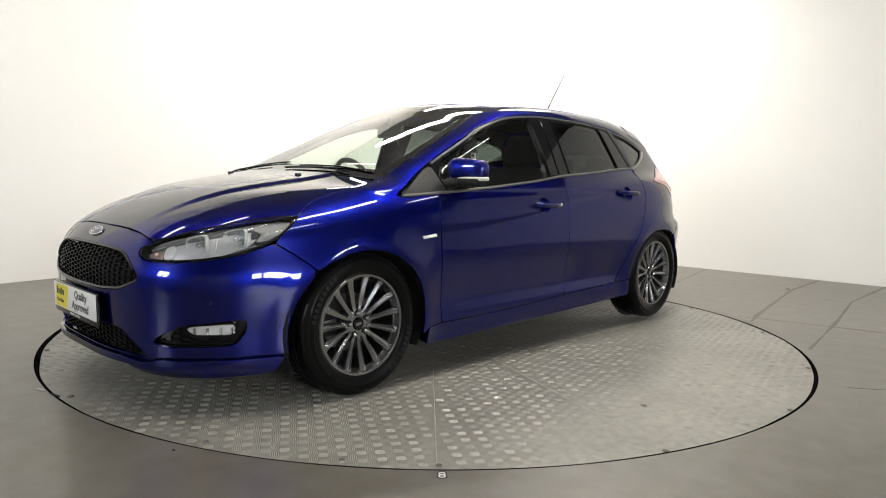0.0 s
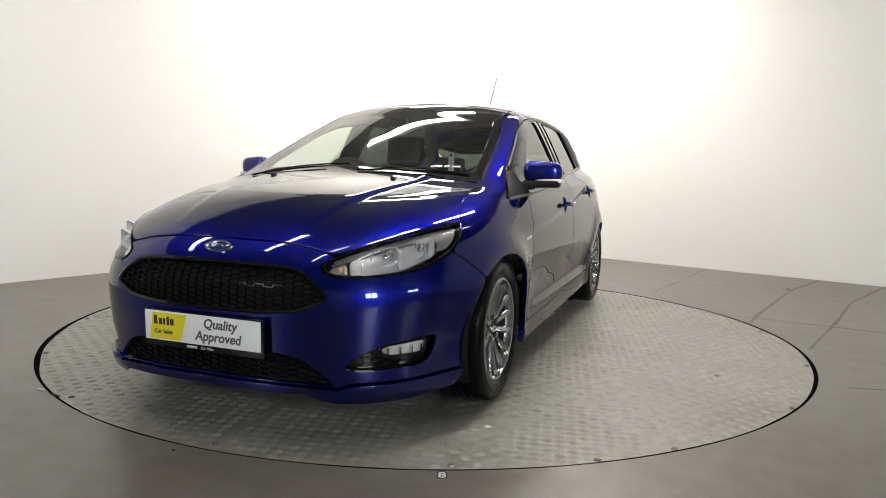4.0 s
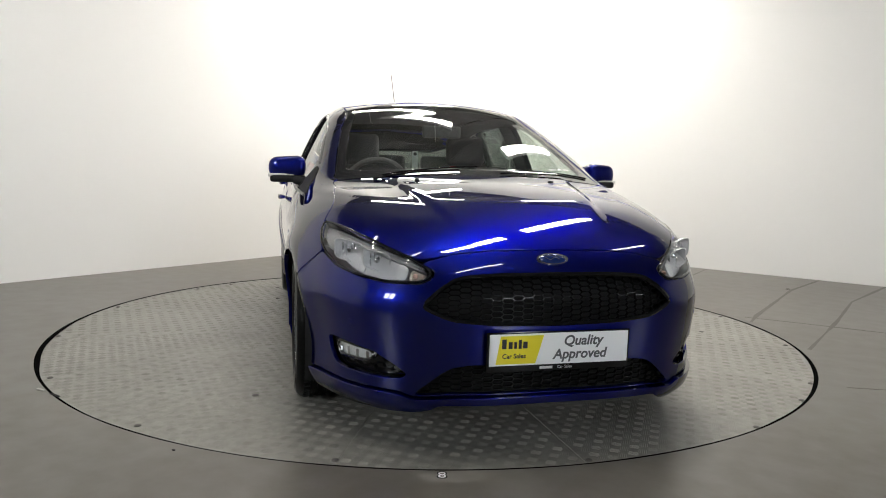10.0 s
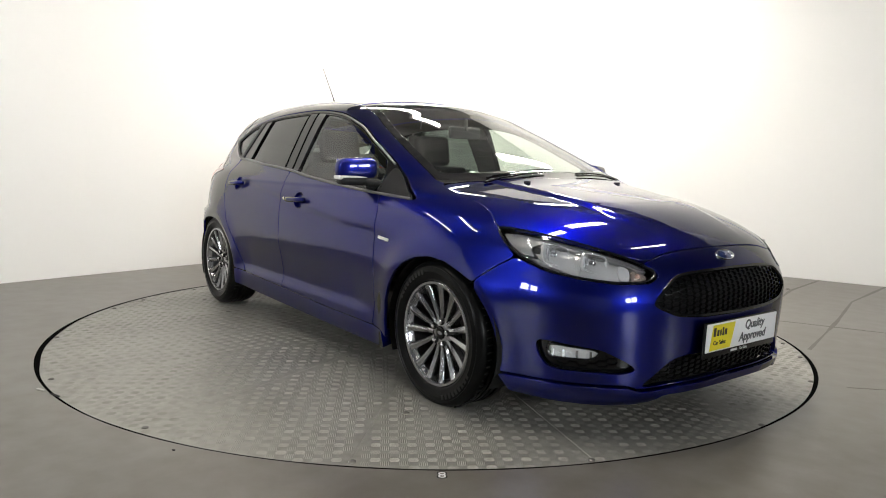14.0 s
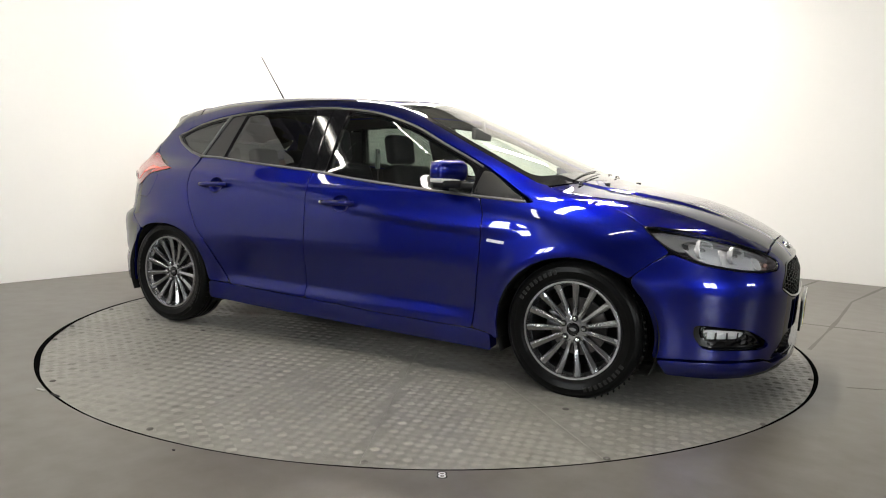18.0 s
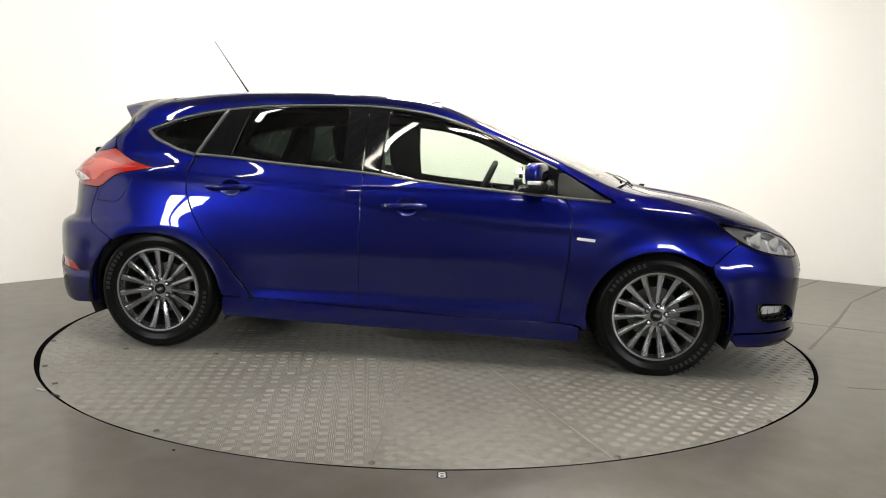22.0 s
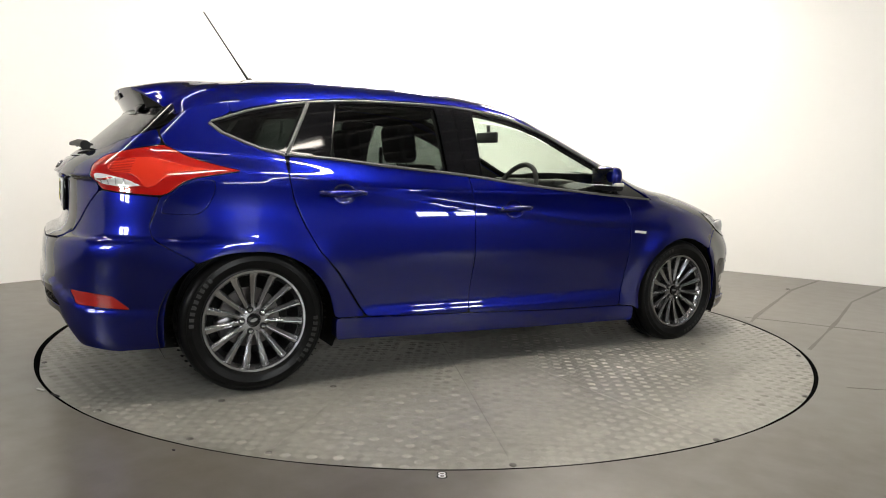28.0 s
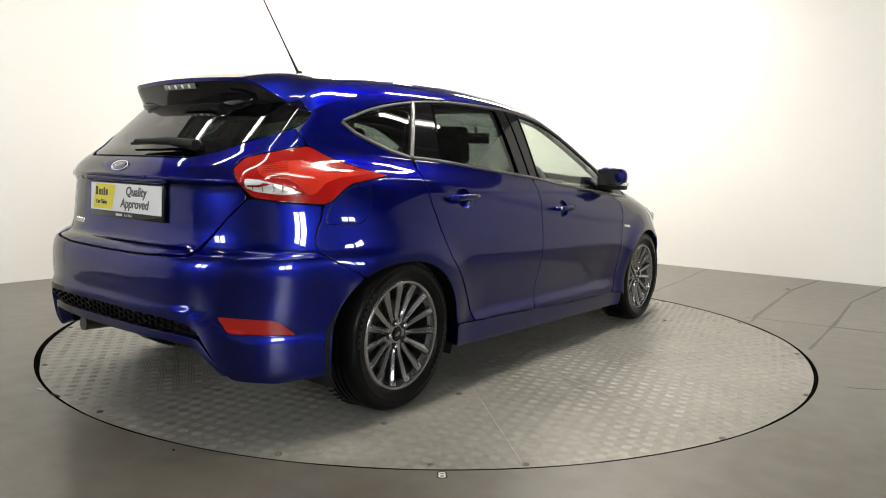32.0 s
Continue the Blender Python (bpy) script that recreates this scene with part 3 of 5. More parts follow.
FRONT_ARCH = arch(1.324, 0.364, 0.343, -12, 195)
def aft(a0, a1, n=12):
    """The rear half of the rear wheel arch, fuller than the front half."""
    out = []
    for i in range(n + 1):
        a = radians(a0 + (a1 - a0) * i / n)
        c, k = math.cos(a), math.sin(a)
        out.append((-1.324 + 0.374 * math.copysign(abs(c) ** 0.8, c), 0.315 + 0.316 * math.copysign(abs(k) ** 0.8, k)))
    return out


REAR_ARCH = arch(-1.324, 0.356, 0.316, -15, 85) + aft(92, 170)
HEADLAMP = [(60.2, 0.805), (55, 0.803), (49.2, 0.792), (43, 0.774), (37.3, 0.753), (30.4, 0.718), (24.6, 0.673), (24.7, 0.652), (26.6, 0.634), (32.9, 0.630), (39.4, 0.639), (47.0, 0.661), (53.0, 0.702), (57, 0.748)]
TAILLAMP = [(35.4, 0.978), (37.5, 1.02), (44.8, 1.051), (51.6, 1.074), (54, 1.06), (57.7, 1.033), (62, 1.013), (67.3, 0.995), (74.7, 0.974), (68, 0.955), (62.4, 0.939), (60, 0.92), (58.4, 0.896), (56.6, 0.87), (55, 0.86), (46.5, 0.866), (39.8, 0.878), (37.2, 0.925)]
GRILLE = [(0, 0.668), (11.4, 0.666), (17, 0.660), (20.0, 0.651), (23.2, 0.608), (26.0, 0.552), (20.3, 0.508), (13, 0.496), (0, 0.491)]
LOWGRILLE = [(0, 0.348), (16.5, 0.350), (19.9, 0.340), (22, 0.318), (27.3, 0.236), (25.5, 0.232), (21, 0.243), (0, 0.246)]
FOGHOLE = [(48.4, 0.394), (46, 0.396), (40, 0.386), (35.4, 0.376), (31.0, 0.338), (28.4, 0.306), (29.2, 0.293), (32, 0.285), (44, 0.288), (46.2, 0.298), (48.2, 0.345)]
FOGLAMP = [(46.4, 0.383), (41, 0.378), (36.4, 0.373), (35.4, 0.356), (37.0, 0.330), (45.9, 0.328)]
REFLECTOR = [(34.1, 0.456), (40, 0.450), (45.6, 0.442), (49.6, 0.384), (43, 0.388), (36.4, 0.398)]
FLAP = [(59.6, 0.905), (63, 0.932), (67.6, 0.934), (68.0, 0.90), (67.2, 0.852), (65.5, 0.805), (63.6, 0.784), (55.2, 0.787), (56.0, 0.842)]


def flip(poly, s):
    return [(u * s, v) for u, v in poly]


def build_shell():
    for side, s in SIDES:
        door_front = [(0.8640, 0.82), (0.8600, 0.61), (0.824, 0.262)]
        front = [(0.826, 0.900)] + door_front + [(0.3, 0.268), (-0.2185, 0.287), (-0.2105, 0.63)] + run(WAIST, -0.2185, 0.826, 14)[:-1]
        d1 = panel("front_door", side, front, PAINT, car, grid=0.014, holes=[scoop(0.016, 0.825)])
        rear = run(WAIST, -1.146, -0.2216, 14) + [(-0.2136, 0.63), (-0.2216, 0.288), (-0.79, 0.305), (-0.83, 0.36), (-0.88, 0.43), (-0.95, 0.53), (-1.044, 0.63), (-1.114, 0.75), (-1.1565, 0.86), (-1.1665, 0.96)]
        d2 = panel("rear_door", side, rear, PAINT, car, grid=0.014, holes=[scoop(-0.930, 0.886)])
        fender = [(0.832, 0.898), (0.8685, 0.82), (0.8645, 0.61), (0.8285, 0.264), (0.84, 0.2625), (0.93, 0.2545)] + [q for q in FRONT_ARCH[::-1] if q[0] < 1.570] + [
            (1.5745, 0.583), (1.587, 0.603), (1.652, 0.657), (1.7185, 0.7015), (1.668, 0.748), (1.607, 0.797)] + run(WINGTOP, 1.585, 1.125, 22) + [(1.112, 0.962)] + run(WAIST, 1.09, 0.86, 8, 0.004)
        panel("front_wing", side, fender, PAINT, car)
        # the rail from the windscreen's foot over the doors to the rear quarter
        low = run(HEADER, 1.06, -1.38, 30, 0.006)
        top = [(x, rail_top(x)) for x in np.linspace(-1.40, 1.06, 34)]
        panel("roof_rail", side, [(1.10, 0.884)] + low + top + [(1.122, 0.962)], PAINT, car)
        quarter = ([(-1.171, 0.96), (-1.161, 0.86), (-1.1185, 0.75), (-1.0485, 0.63), (-0.96, 0.53), (-0.89, 0.43), (-0.84, 0.36), (-0.803, 0.308), (-0.955, 0.312)] + [q for q in REAR_ARCH if q[0] > -1.565 and q[1] > 0.32]
                   + [(-1.572, 0.580), (-1.587, 0.597), (-1.670, 0.640), (-1.738, 0.688), (-1.744, 0.735), (-1.724, 0.783), (-1.702, 0.856), (-1.642, 0.90), (-1.568, 0.944), (-1.48, 0.955), (-1.376, 0.974), (-1.47, 0.999),
                      (-1.594, 1.037), (-1.665, 1.076), (-1.685, 1.135), (-1.61, 1.20), (-1.585, 1.235), (-1.52, 1.30), (-1.45, 1.335), (-1.40, rail_top(-1.40) - 0.004), (-1.386, 1.234), (-1.49, 1.182), (-1.42, 1.132), (-1.36, 1.108), (-1.25, 1.072), (-1.165, 1.050)])
        hole = [lift_to_side(u, v) for u, v in FLAP] if s < 0 else None
        panel("rail_joint", side, [(-1.30, 1.31), (-1.34, 1.36), (-1.50, 1.33), (-1.50, 1.21), (-1.40, 1.225)], PAINT, car, sink=0.0012, depth=0)
        panel("rear_quarter", side, quarter, PAINT, car, holes=[hole] if hole else [])
        if s < 0:
            flap = panel("fuel_flap", side, [(x + (x + 1.61) * -0.015, z - (z - 0.86) * 0.015) for x, z in hole], PAINT, car, depth=0.01)
        sill = [(0.93, 0.2505), (0.83, 0.2585), (0.3, 0.2645), (-0.22, 0.2835), (-0.80, 0.3015), (-0.955, 0.308), (-0.95, 0.205), (-0.6, 0.192), (-0.1, 0.182), (0.5, 0.170), (0.935, 0.165)]
        panel("side_skirt", side, sill, PAINT, car, depth=0.05)
        # window surrounds, panes and trims
        pane_f = run(HEADER, -0.11, 0.72, 16, -0.016) + [(0.775, 0.985), (0.772, 0.918)] + run(WAIST, 0.74, -0.135, 12, 0.016)
        pane_r = run(HEADER, -0.88, -0.335, 12, -0.016) + run(WAIST, -0.33, -0.955, 12, 0.016)
        pane_q = [(-1.045, 1.290), (-1.175, 1.072), (-1.27, 1.092), (-1.36, 1.122), (-1.450, 1.180), (-1.35, 1.222), (-1.2, 1.262)]
        outer = run(HEADER, -1.40, 0.80, 34, 0.004) + [(1.06, 0.896)] + run(WAIST, 1.06, -1.16, 34, 0.003) + [(-1.25, 1.068), (-1.37, 1.108), (-1.43, 1.138), (-1.478, 1.180)]
        sur = panel("window_frame", side, outer, BLACK, car, holes=[pane_f, pane_r, pane_q], sink=0.006, depth=0.03, label="gloss black pillars and frames round the windows")
        for nm, poly, mat, lab in (("front_door_glass", pane_f, GLASS, "clear side window"), ("rear_door_glass", pane_r, TINT, "dark privacy glass"), ("quarter_glass", pane_q, TINT, "dark privacy glass quarter light")):
            g = panel(nm, side, poly, mat, car, sink=0.012, depth=0, label=lab)
            g.visible_shadow = False
        sail = [(0.80, 1.03), (0.84, 1.022), (1.05, 0.894), (0.86, 0.902), (0.79, 0.915)]
        panel("mirror_sail", side, sail, PLASTIC, car, sink=0.001, depth=0.01, label="matt black corner cover")
        for poly, wd in ((run(WAIST, 1.06, -1.155, 40, 0.006), 0.0075),):
            p = lift(side, poly)
            part("waist_trim", tube(p + normals(p) * 0.001, wd, 6), SATIN, car, "grey satin waist strip")
        p = lift(side, run(HEADER, -1.47, 0.79, 44, -0.004))
        part("upper_trim", tube(p - normals(p) * 0.003, 0.006, 6), SATIN, car, "grey satin trim above the windows")
        for q in ([(-1.02, 1.312), (-1.155, 1.060)], [(-1.478, 1.182), (-1.43, 1.142), (-1.36, 1.112), (-1.27, 1.078), (-1.165, 1.055)]):
            q = [tuple(np.array(q[i]) * (1 - f) + np.array(q[i + 1]) * f) for i in range(len(q) - 1) for f in np.linspace(0, 1, 5)]
            p = lift(side, q)
            part("quarter_trim", tube(p - normals(p) * 0.002, 0.0092, 6), SATIN, car, "grey satin quarter light trim")
        for q in ([(-0.335, 1.338), (-0.333, 1.003)], [(-0.115, 1.332), (-0.135, 0.985)], [(-0.885, 1.318), (-0.955, 1.055)], [(-0.228, 1.345), (-0.224, 0.998)]):
            q = [tuple(np.array(q[0]) * (1 - f) + np.array(q[1]) * f) for f in np.linspace(0, 1, 9)]
            p = lift(side, q)
            part("pillar_strip", tube(p - normals(p) * 0.004, 0.0035, 6), BLACK, sur)
        # door handles in their scoops
        for hx, hz, par in ((0.016, 0.825, d1), (-0.930, 0.886, d2)):
            build_handle(side, hx, hz, par)
        # wing badge
        panel("wing_badge", side, [(0.90, 0.708), (0.99, 0.700), (0.985, 0.686), (0.895, 0.694)], PLATE, car, sink=-0.003, depth=0.004, rounded=False, label="small pale side badge")
    # bonnet
    shut = [(q[0], q[1] - 0.0015) for q in lift("left", run(WINGTOP, 1.14, 1.585, 20))]
    bonnet = mirror_y([(1.262, 0.0), (1.24, 0.25), (1.19, 0.50), (1.128, 0.690)] + shut + [(1.606, shut[-1][1] - 0.002), (1.618, 0.762), (1.64, 0.749), (1.68, 0.738), (1.76, 0.704), (1.85, 0.663), (1.942, 0.602), (2.036, 0.515), (2.072, 0.468), (2.081, 0.42), (2.081, 0.357), (2.084, 0.236), (2.088, 0.12), (2.090, 0.0)])
    panel("bonnet", "top", bonnet, PAINT, car, grid=0.015)
    # roof and windscreen
    e = [(x, lift("left", [(x, rail_top(x))])[0][1] - 0.004) for x in np.linspace(-1.395, 0.09, 24)]
    roof = [(-1.43, 0.0), (-1.42, 0.3)] + [tuple(q) for q in e] + [(0.13, 0.30), (0.145, 0.0)]
    panel("roof_panel", "top", mirror_y(roof), PAINT, car)
    e = [(x, lift("left", [(x, rail_top(x))])[0][1] - 0.006) for x in np.linspace(0.10, 1.09, 22)]
    ws = [(0.153, 0.0), (0.14, 0.30)] + [tuple(q) for q in e] + [(1.118, 0.66), (1.19, 0.46), (1.235, 0.25), (1.258, 0.0)]
    inner = [(0.215, 0.0), (0.205, 0.30)] + [(x, y - 0.045) for x, y in e if 0.19 < x < 1.0] + [(1.035, 0.60), (1.12, 0.40), (1.155, 0.2), (1.165, 0.0)]
    panel("windscreen_frame", "top", mirror_y(ws), BLACK, car, holes=[mirror_y(inner)], sink=0.002, label="black border of the windscreen")
    panel("windscreen", "top", mirror_y(inner), GLASS, car, sink=0.003, depth=0, label="clear laminated windscreen").visible_shadow = False
    # nose
    bump = [(0, 0.742), (9.5, 0.739), (14.2, 0.737), (21, 0.726), (25, 0.708), (27.0, 0.695), (24.0, 0.674), (24.2, 0.648), (26.2, 0.628), (32.9, 0.624), (39.4, 0.633), (47.1, 0.655)]
    bump += [(deg_side("nose", x, z), z) for x, z in ((1.7215, 0.6985), (1.6540, 0.6535), (1.5895, 0.6000))]
    bump += [(deg_side("nose", x, z), z) for x, z in [(1.5775, 0.5795)] + arch(1.324, 0.364, 0.343, 43, -12, 10)] + [(44, 0.240), (30, 0.242), (27.8, 0.226), (20.5, 0.238), (0, 0.241)]
    nose = panel("front_bumper", "nose", mirror(bump), PAINT, car, holes=[mirror(GRILLE), mirror(LOWGRILLE), FOGHOLE, flip(FOGHOLE, -1)])
    lip = [(0, 0.237), (20, 0.234), (27.5, 0.221), (30, 0.237), (44, 0.236), (deg_side("nose", 1.694, 0.24), 0.240), (deg_side("nose", 1.73, 0.178), 0.178), (44, 0.166), (32, 0.166), (27, 0.174), (22, 0.205), (0, 0.208)]
    panel("front_splitter", "nose", mirror(lip), PAINT, car, depth=0.05, sink=-0.016)
    # rear
    gate = [(0, 0.652), (15, 0.655), (27.4, 0.668), (31, 0.73), (34.9, 0.805), (38.9, 0.877), (36.8, 0.925), (35.0, 0.980), (36.8, 1.024), (44.4, 1.056), (51.2, 1.079), (50.5, 1.10), (48.6, 1.143), (43, 1.112), (37.3, 1.086), (30, 1.040), (23, 1.012), (0, 1.012)]
    tail = panel("tailgate", "rear", mirror(gate), PAINT, car)
    rglass = [(0, 1.020), (23, 1.020), (30, 1.048), (37.3, 1.094), (43, 1.121), (49, 1.155), (53.6, 1.20), (50, 1.26), (44, 1.315), (0, 1.345)]
    panel("rear_screen", "rear", mirror(rglass), TINT, car, sink=0.004, depth=0.01, label="dark tinted rear window").visible_shadow = False
    rb = [(0, 0.646), (15, 0.649), (28.2, 0.660), (31.5, 0.73), (35.1, 0.802), (39.1, 0.8735), (46.5, 0.862), (54.6, 0.854)]
    rb += [(deg_side("rear", x, z), z) for x, z in ((-1.706, 0.85), (-1.728, 0.785), (-1.7485, 0.735), (-1.740, 0.6865), (-1.6708, 0.6380), (-1.5885, 0.5950))]
    rb += [(deg_side("rear", x, z), z) for x, z in [(-1.5755, 0.577)] + aft(136, 192, 10)] + [(46, 0.205), (37, 0.222), (34.0, 0.290), (31.2, 0.372), (30.8, 0.395), (27, 0.428), (20, 0.438), (0, 0.442)]
    panel("rear_bumper", "rear", mirror(rb), PAINT, car, holes=[REFLECTOR, flip(REFLECTOR, -1)])
    val = [(0, 0.378), (24, 0.377), (30.2, 0.366), (33.4, 0.288), (36, 0.224), (34.8, 0.224), (32.0, 0.280), (28.8, 0.338), (24, 0.344), (0, 0.338)]
    panel("rear_valance", "rear", mirror(val), PAINT, car, sink=0.012, depth=0.04)
    for s in (1, -1):
        panel("rear_reflector", "rear", flip(REFLECTOR, s), REDDEEP, car, sink=0.004, label="dark red bumper reflector")
    return nose, tail


def lift_to_side(u, z):
    """A point of the rear drawing, as the side drawing shows it."""
    p = lift("rear", [(u, z)])[0]
    return (p[0], p[2])


def scoop(hx, hz):
    return [(hx + 0.012 + 0.056 * math.cos(a), hz + 0.046 * math.sin(a)) for a in np.linspace(0, 2 * math.pi, 25)[:-1]]


def build_handle(side, hx, hz, door):
    s = 1 if side == "left" else -1
    y = lambda x, z: lift("left", [(x, z)])[0][1]
    base = y(hx, hz)
    bm = bmesh.new()
    # an oval scoop pressed into the door
    rings = []
    for f, deep in ((1.04, 0.001), (1.0, 0.003), (0.9, 0.010), (0.7, 0.0155), (0.4, 0.0185), (0.05, 0.019)):
        o = [(hx + 0.012 + 0.056 * f * math.cos(a), hz + 0.046 * f * math.sin(a)) for a in np.linspace(0, 2 * math.pi, 25)[:-1]]
        p = lift(side, o)
        rings.append([bm.verts.new(q) for q in p - normals(p) * deep])
    for r0, r1 in zip(rings, rings[1:]):
        for k in range(24):
            bm.faces.new((r0[k], r0[(k + 1) % 24], r1[(k + 1) % 24], r1[k]))
    bm.faces.new(rings[-1])
    bmesh.ops.recalc_face_normals(bm, faces=bm.faces[:])
    part("handle_scoop", bm, PAINT, door)
    bm = bmesh.new()
    pts, rad = [], []
    n = 14
    for i in range(n + 1):
        f = i / n * 2 - 1
        x = hx - f * 0.112
        pts.append((x, s * (base + 0.012 + 0.020 * (1 - f ** 4)), hz + 0.004 - 0.004 * f))
        rad.append(0.0155 * (1 - 0.3 * f ** 4))
    part("door_handle", tube(pts, rad, 10), PAINT, door, "body-coloured pull handle")
    if hx > -0.5:
        bm = lathe([(0, 0.004), (0.008, 0.003), (0.0095, 0)], 14, "Y")
        bm.transform(Matrix.Translation((hx - 0.092, s * (base + 0.0395), hz + 0.006)) @ Matrix.Diagonal((1, s, 1, 1)))
        part("key_lock", bm, CHROME, door, "round silver door lock")


def build_liner():
    """Dark inner shell behind the panel joints, wheel houses and floor."""
    for side, s in SIDES:
        poly = [(1.48, 0.84), (1.12, 0.90), (0.8, 0.885), (-0.2, 0.97), (-1.1, 1.03), (-1.6, 0.93), (-1.68, 0.72)] + arch(-1.324, 0.40, 0.352, 160, 20) + [(-0.9, 0.26), (0.9, 0.22)] + arch(1.324, 0.40, 0.378, 165, 25) + [(1.60, 0.60)]
        panel("inner_side", side, poly, DARK, car, sink=0.022, depth=0, grid=0.06, step=0.04)
        for cx in (1.324, -1.324):
            bm = bmesh.new()
            rz = 0.355 if cx > 0 else 0.345
            prof = [(cx + (0.385 if cx > 0 else 0.402) * math.cos(radians(a)), 0.315 + rz * math.sin(radians(a))) for a in range(-25, 206, 10)]
            v = [[bm.verts.new((x, s * yy, z)) for x, z in prof] for yy in (0.855, 0.55)]
            for i in range(len(prof) - 1):
                bm.faces.new((v[0][i], v[0][i + 1], v[1][i + 1], v[1][i]))
            bm.faces.new(v[1])
            part("wheel_house", bm, DARK, car, "black plastic wheel arch liner", smooth=False)
    part("floor_pan", box(-1.72, 2.0, -0.62, 0.62, 0.165, 0.24, 0.02), DARK, car, "black underbody")
    part("cabin_floor", box(-0.92, 0.92, -0.80, 0.80, 0.20, 0.30, 0.02), DARK, car)
    panel("inner_nose", "nose", mirror([(0, 0.73), (20, 0.68), (24, 0.60), (50, 0.59), (56, 0.55), (54, 0.20), (27, 0.19), (0, 0.20)]), DARK, car, sink=0.055, depth=0, grid=0.06, step=0.04)
    panel("inner_tail", "rear", mirror([(0, 1.0), (22, 1.0), (35, 1.0), (50, 0.95), (56, 0.82), (56, 0.26), (38, 0.28), (30, 0.40), (0, 0.40)]), DARK, car, sink=0.03, depth=0, grid=0.06, step=0.04)
    part("firewall", box(1.02, 1.06, -0.70, 0.70, 0.25, 0.93), DARK, car)
    panel("cowl", "top", mirror_y([(1.10, 0.0), (1.06, 0.40), (1.0, 0.66), (1.13, 0.69), (1.22, 0.45), (1.30, 0.0)]), PLASTIC, car, sink=0.025, depth=0, label="black scuttle panel below the windscreen")


def build_wheel():
    """One wheel, its outer face towards +y, centred on the hub."""
    w = new("wheel")
    tyre = [(0.218, -0.10), (0.235, -0.112), (0.275, -0.118), (0.303, -0.108), (0.3165, -0.085), (0.3185, -0.055)]
    for g in (-0.045, -0.015, 0.015, 0.045):
        tyre += [(0.3195, g - 0.006), (0.313, g - 0.005), (0.313, g + 0.005), (0.3195, g + 0.006)]
    tyre += [(0.3185, 0.060), (0.3165, 0.083), (0.303, 0.102), (0.292, 0.107), (0.290, 0.1055), (0.270, 0.110), (0.268, 0.1085), (0.245, 0.107), (0.237, 0.102), (0.230, 0.092), (0.226, 0.08), (0.205, 0.06), (0.205, -0.08)]
    ty = part("tyre", lathe(tyre + [tyre[0]], 72), RUBBER, w, "black road tyre with raised sidewall lettering")
    rim_p = [(0.231, 0.090), (0.2315, 0.096), (0.227, 0.100), (0.217, 0.099), (0.2135, 0.090), (0.2115, 0.080), (0.203, 0.066)]
    rim_ob = part("rim", lathe(rim_p, 72), ALLOY, w, "grey alloy wheel rim")
    part("barrel", lathe([(0.203, 0.066), (0.197, 0.02), (0.191, -0.09), (0.215, -0.10), (0.215, -0.09)], 60), ALLOYDARK, rim_ob)

    def spoke(a):
        """A ridged bar, one flank of the ridge steeper than the other."""
        bm = bmesh.new()
        rows = []
        for f in np.linspace(0, 1, 8):
            r = 0.052 + (0.2135 - 0.052) * f
            half = 0.0100 + 0.0085 * f ** 1.2
            y = 0.064 + 0.026 * f ** 1.2
            low = 0.0065 * min(1.0, 4 * f, 5 * (1.08 - f))
            rows.append([(r, y - 0.040, -half * 0.8), (r, y - 0.005 - low, -half), (r, y - low, -half * 0.86), (r, y + 0.001, half * 0.05), (r, y + 0.001, half * 0.32), (r, y - low, half * 0.86), (r, y - 0.005 - low, half), (r, y - 0.040, half * 0.8)])
        vs = [[bm.verts.new((q[0] * math.cos(a) - q[2] * math.sin(a), q[1], q[0] * math.sin(a) + q[2] * math.cos(a))) for q in row] for row in rows]
        for i in range(7):
            for j in range(7):
                bm.faces.new((vs[i][j], vs[i][j + 1], vs[i + 1][j + 1], vs[i + 1][j]))
        bmesh.ops.recalc_face_normals(bm, faces=bm.faces[:])
        return bm
    for k in range(15):
        part("spoke", spoke(2 * math.pi * (k + 0.5) / 15), ALLOY, rim_ob, smooth=False)
    part("hub", lathe([(0, 0.058), (0.028, 0.058), (0.031, 0.064), (0.058, 0.063), (0.066, 0.058), (0.070, 0.045), (0.072, 0.0), (0.0, 0.0)], 40), ALLOY, rim_ob)
    part("centre_cap", lathe([(0, 0.069), (0.018, 0.0688), (0.0255, 0.0675), (0.027, 0.058)], 32), BLACK, rim_ob, "black centre cap with a pale oval mark")
    bm = lathe([(0, 0.0702), (0.011, 0.0699), (0.012, 0.0685)], 24)
    bm.transform(Matrix.Diagonal((1.35, 1, 0.62, 1)))
    part("cap_emblem", bm, SATIN, rim_ob, "grey oval emblem")
    for k in range(5):
        a = 2 * math.pi * (k + 0.25) / 5
        at = Matrix.Translation((0.0515 * math.cos(a), 0, 0.0515 * math.sin(a)))
        # black disc proud of the hub, painted as the shade in the nut's pocket
        bm = lathe([(0, 0.0662), (0.0148, 0.0662), (0.0156, 0.060)], 20)
        bm.transform(at)
        part("nut_shade_disc", bm, DARK, rim_ob)
        bm = lathe([(0, 0.081), (0.0055, 0.0795), (0.0095, 0.075), (0.0098, 0.064)], 12)
        bm.transform(at)
        part("wheel_nut", bm, NUT, rim_ob, "bright wheel nut")
    # sidewall lettering as small bars, and tread blocks at the shoulder
    for a0 in (20, 200):
        for k in range(9):
            a = radians(a0 + k * 5.5)
            bm = box(-0.0075, 0.0075, -0.0008, 0.0008, -0.010, 0.010)
            bm.transform(pose(0.272 * math.cos(a), 0.1102, 0.272 * math.sin(a)) @ pose(0, 0, 0, 0, 90 - math.degrees(a), 0))
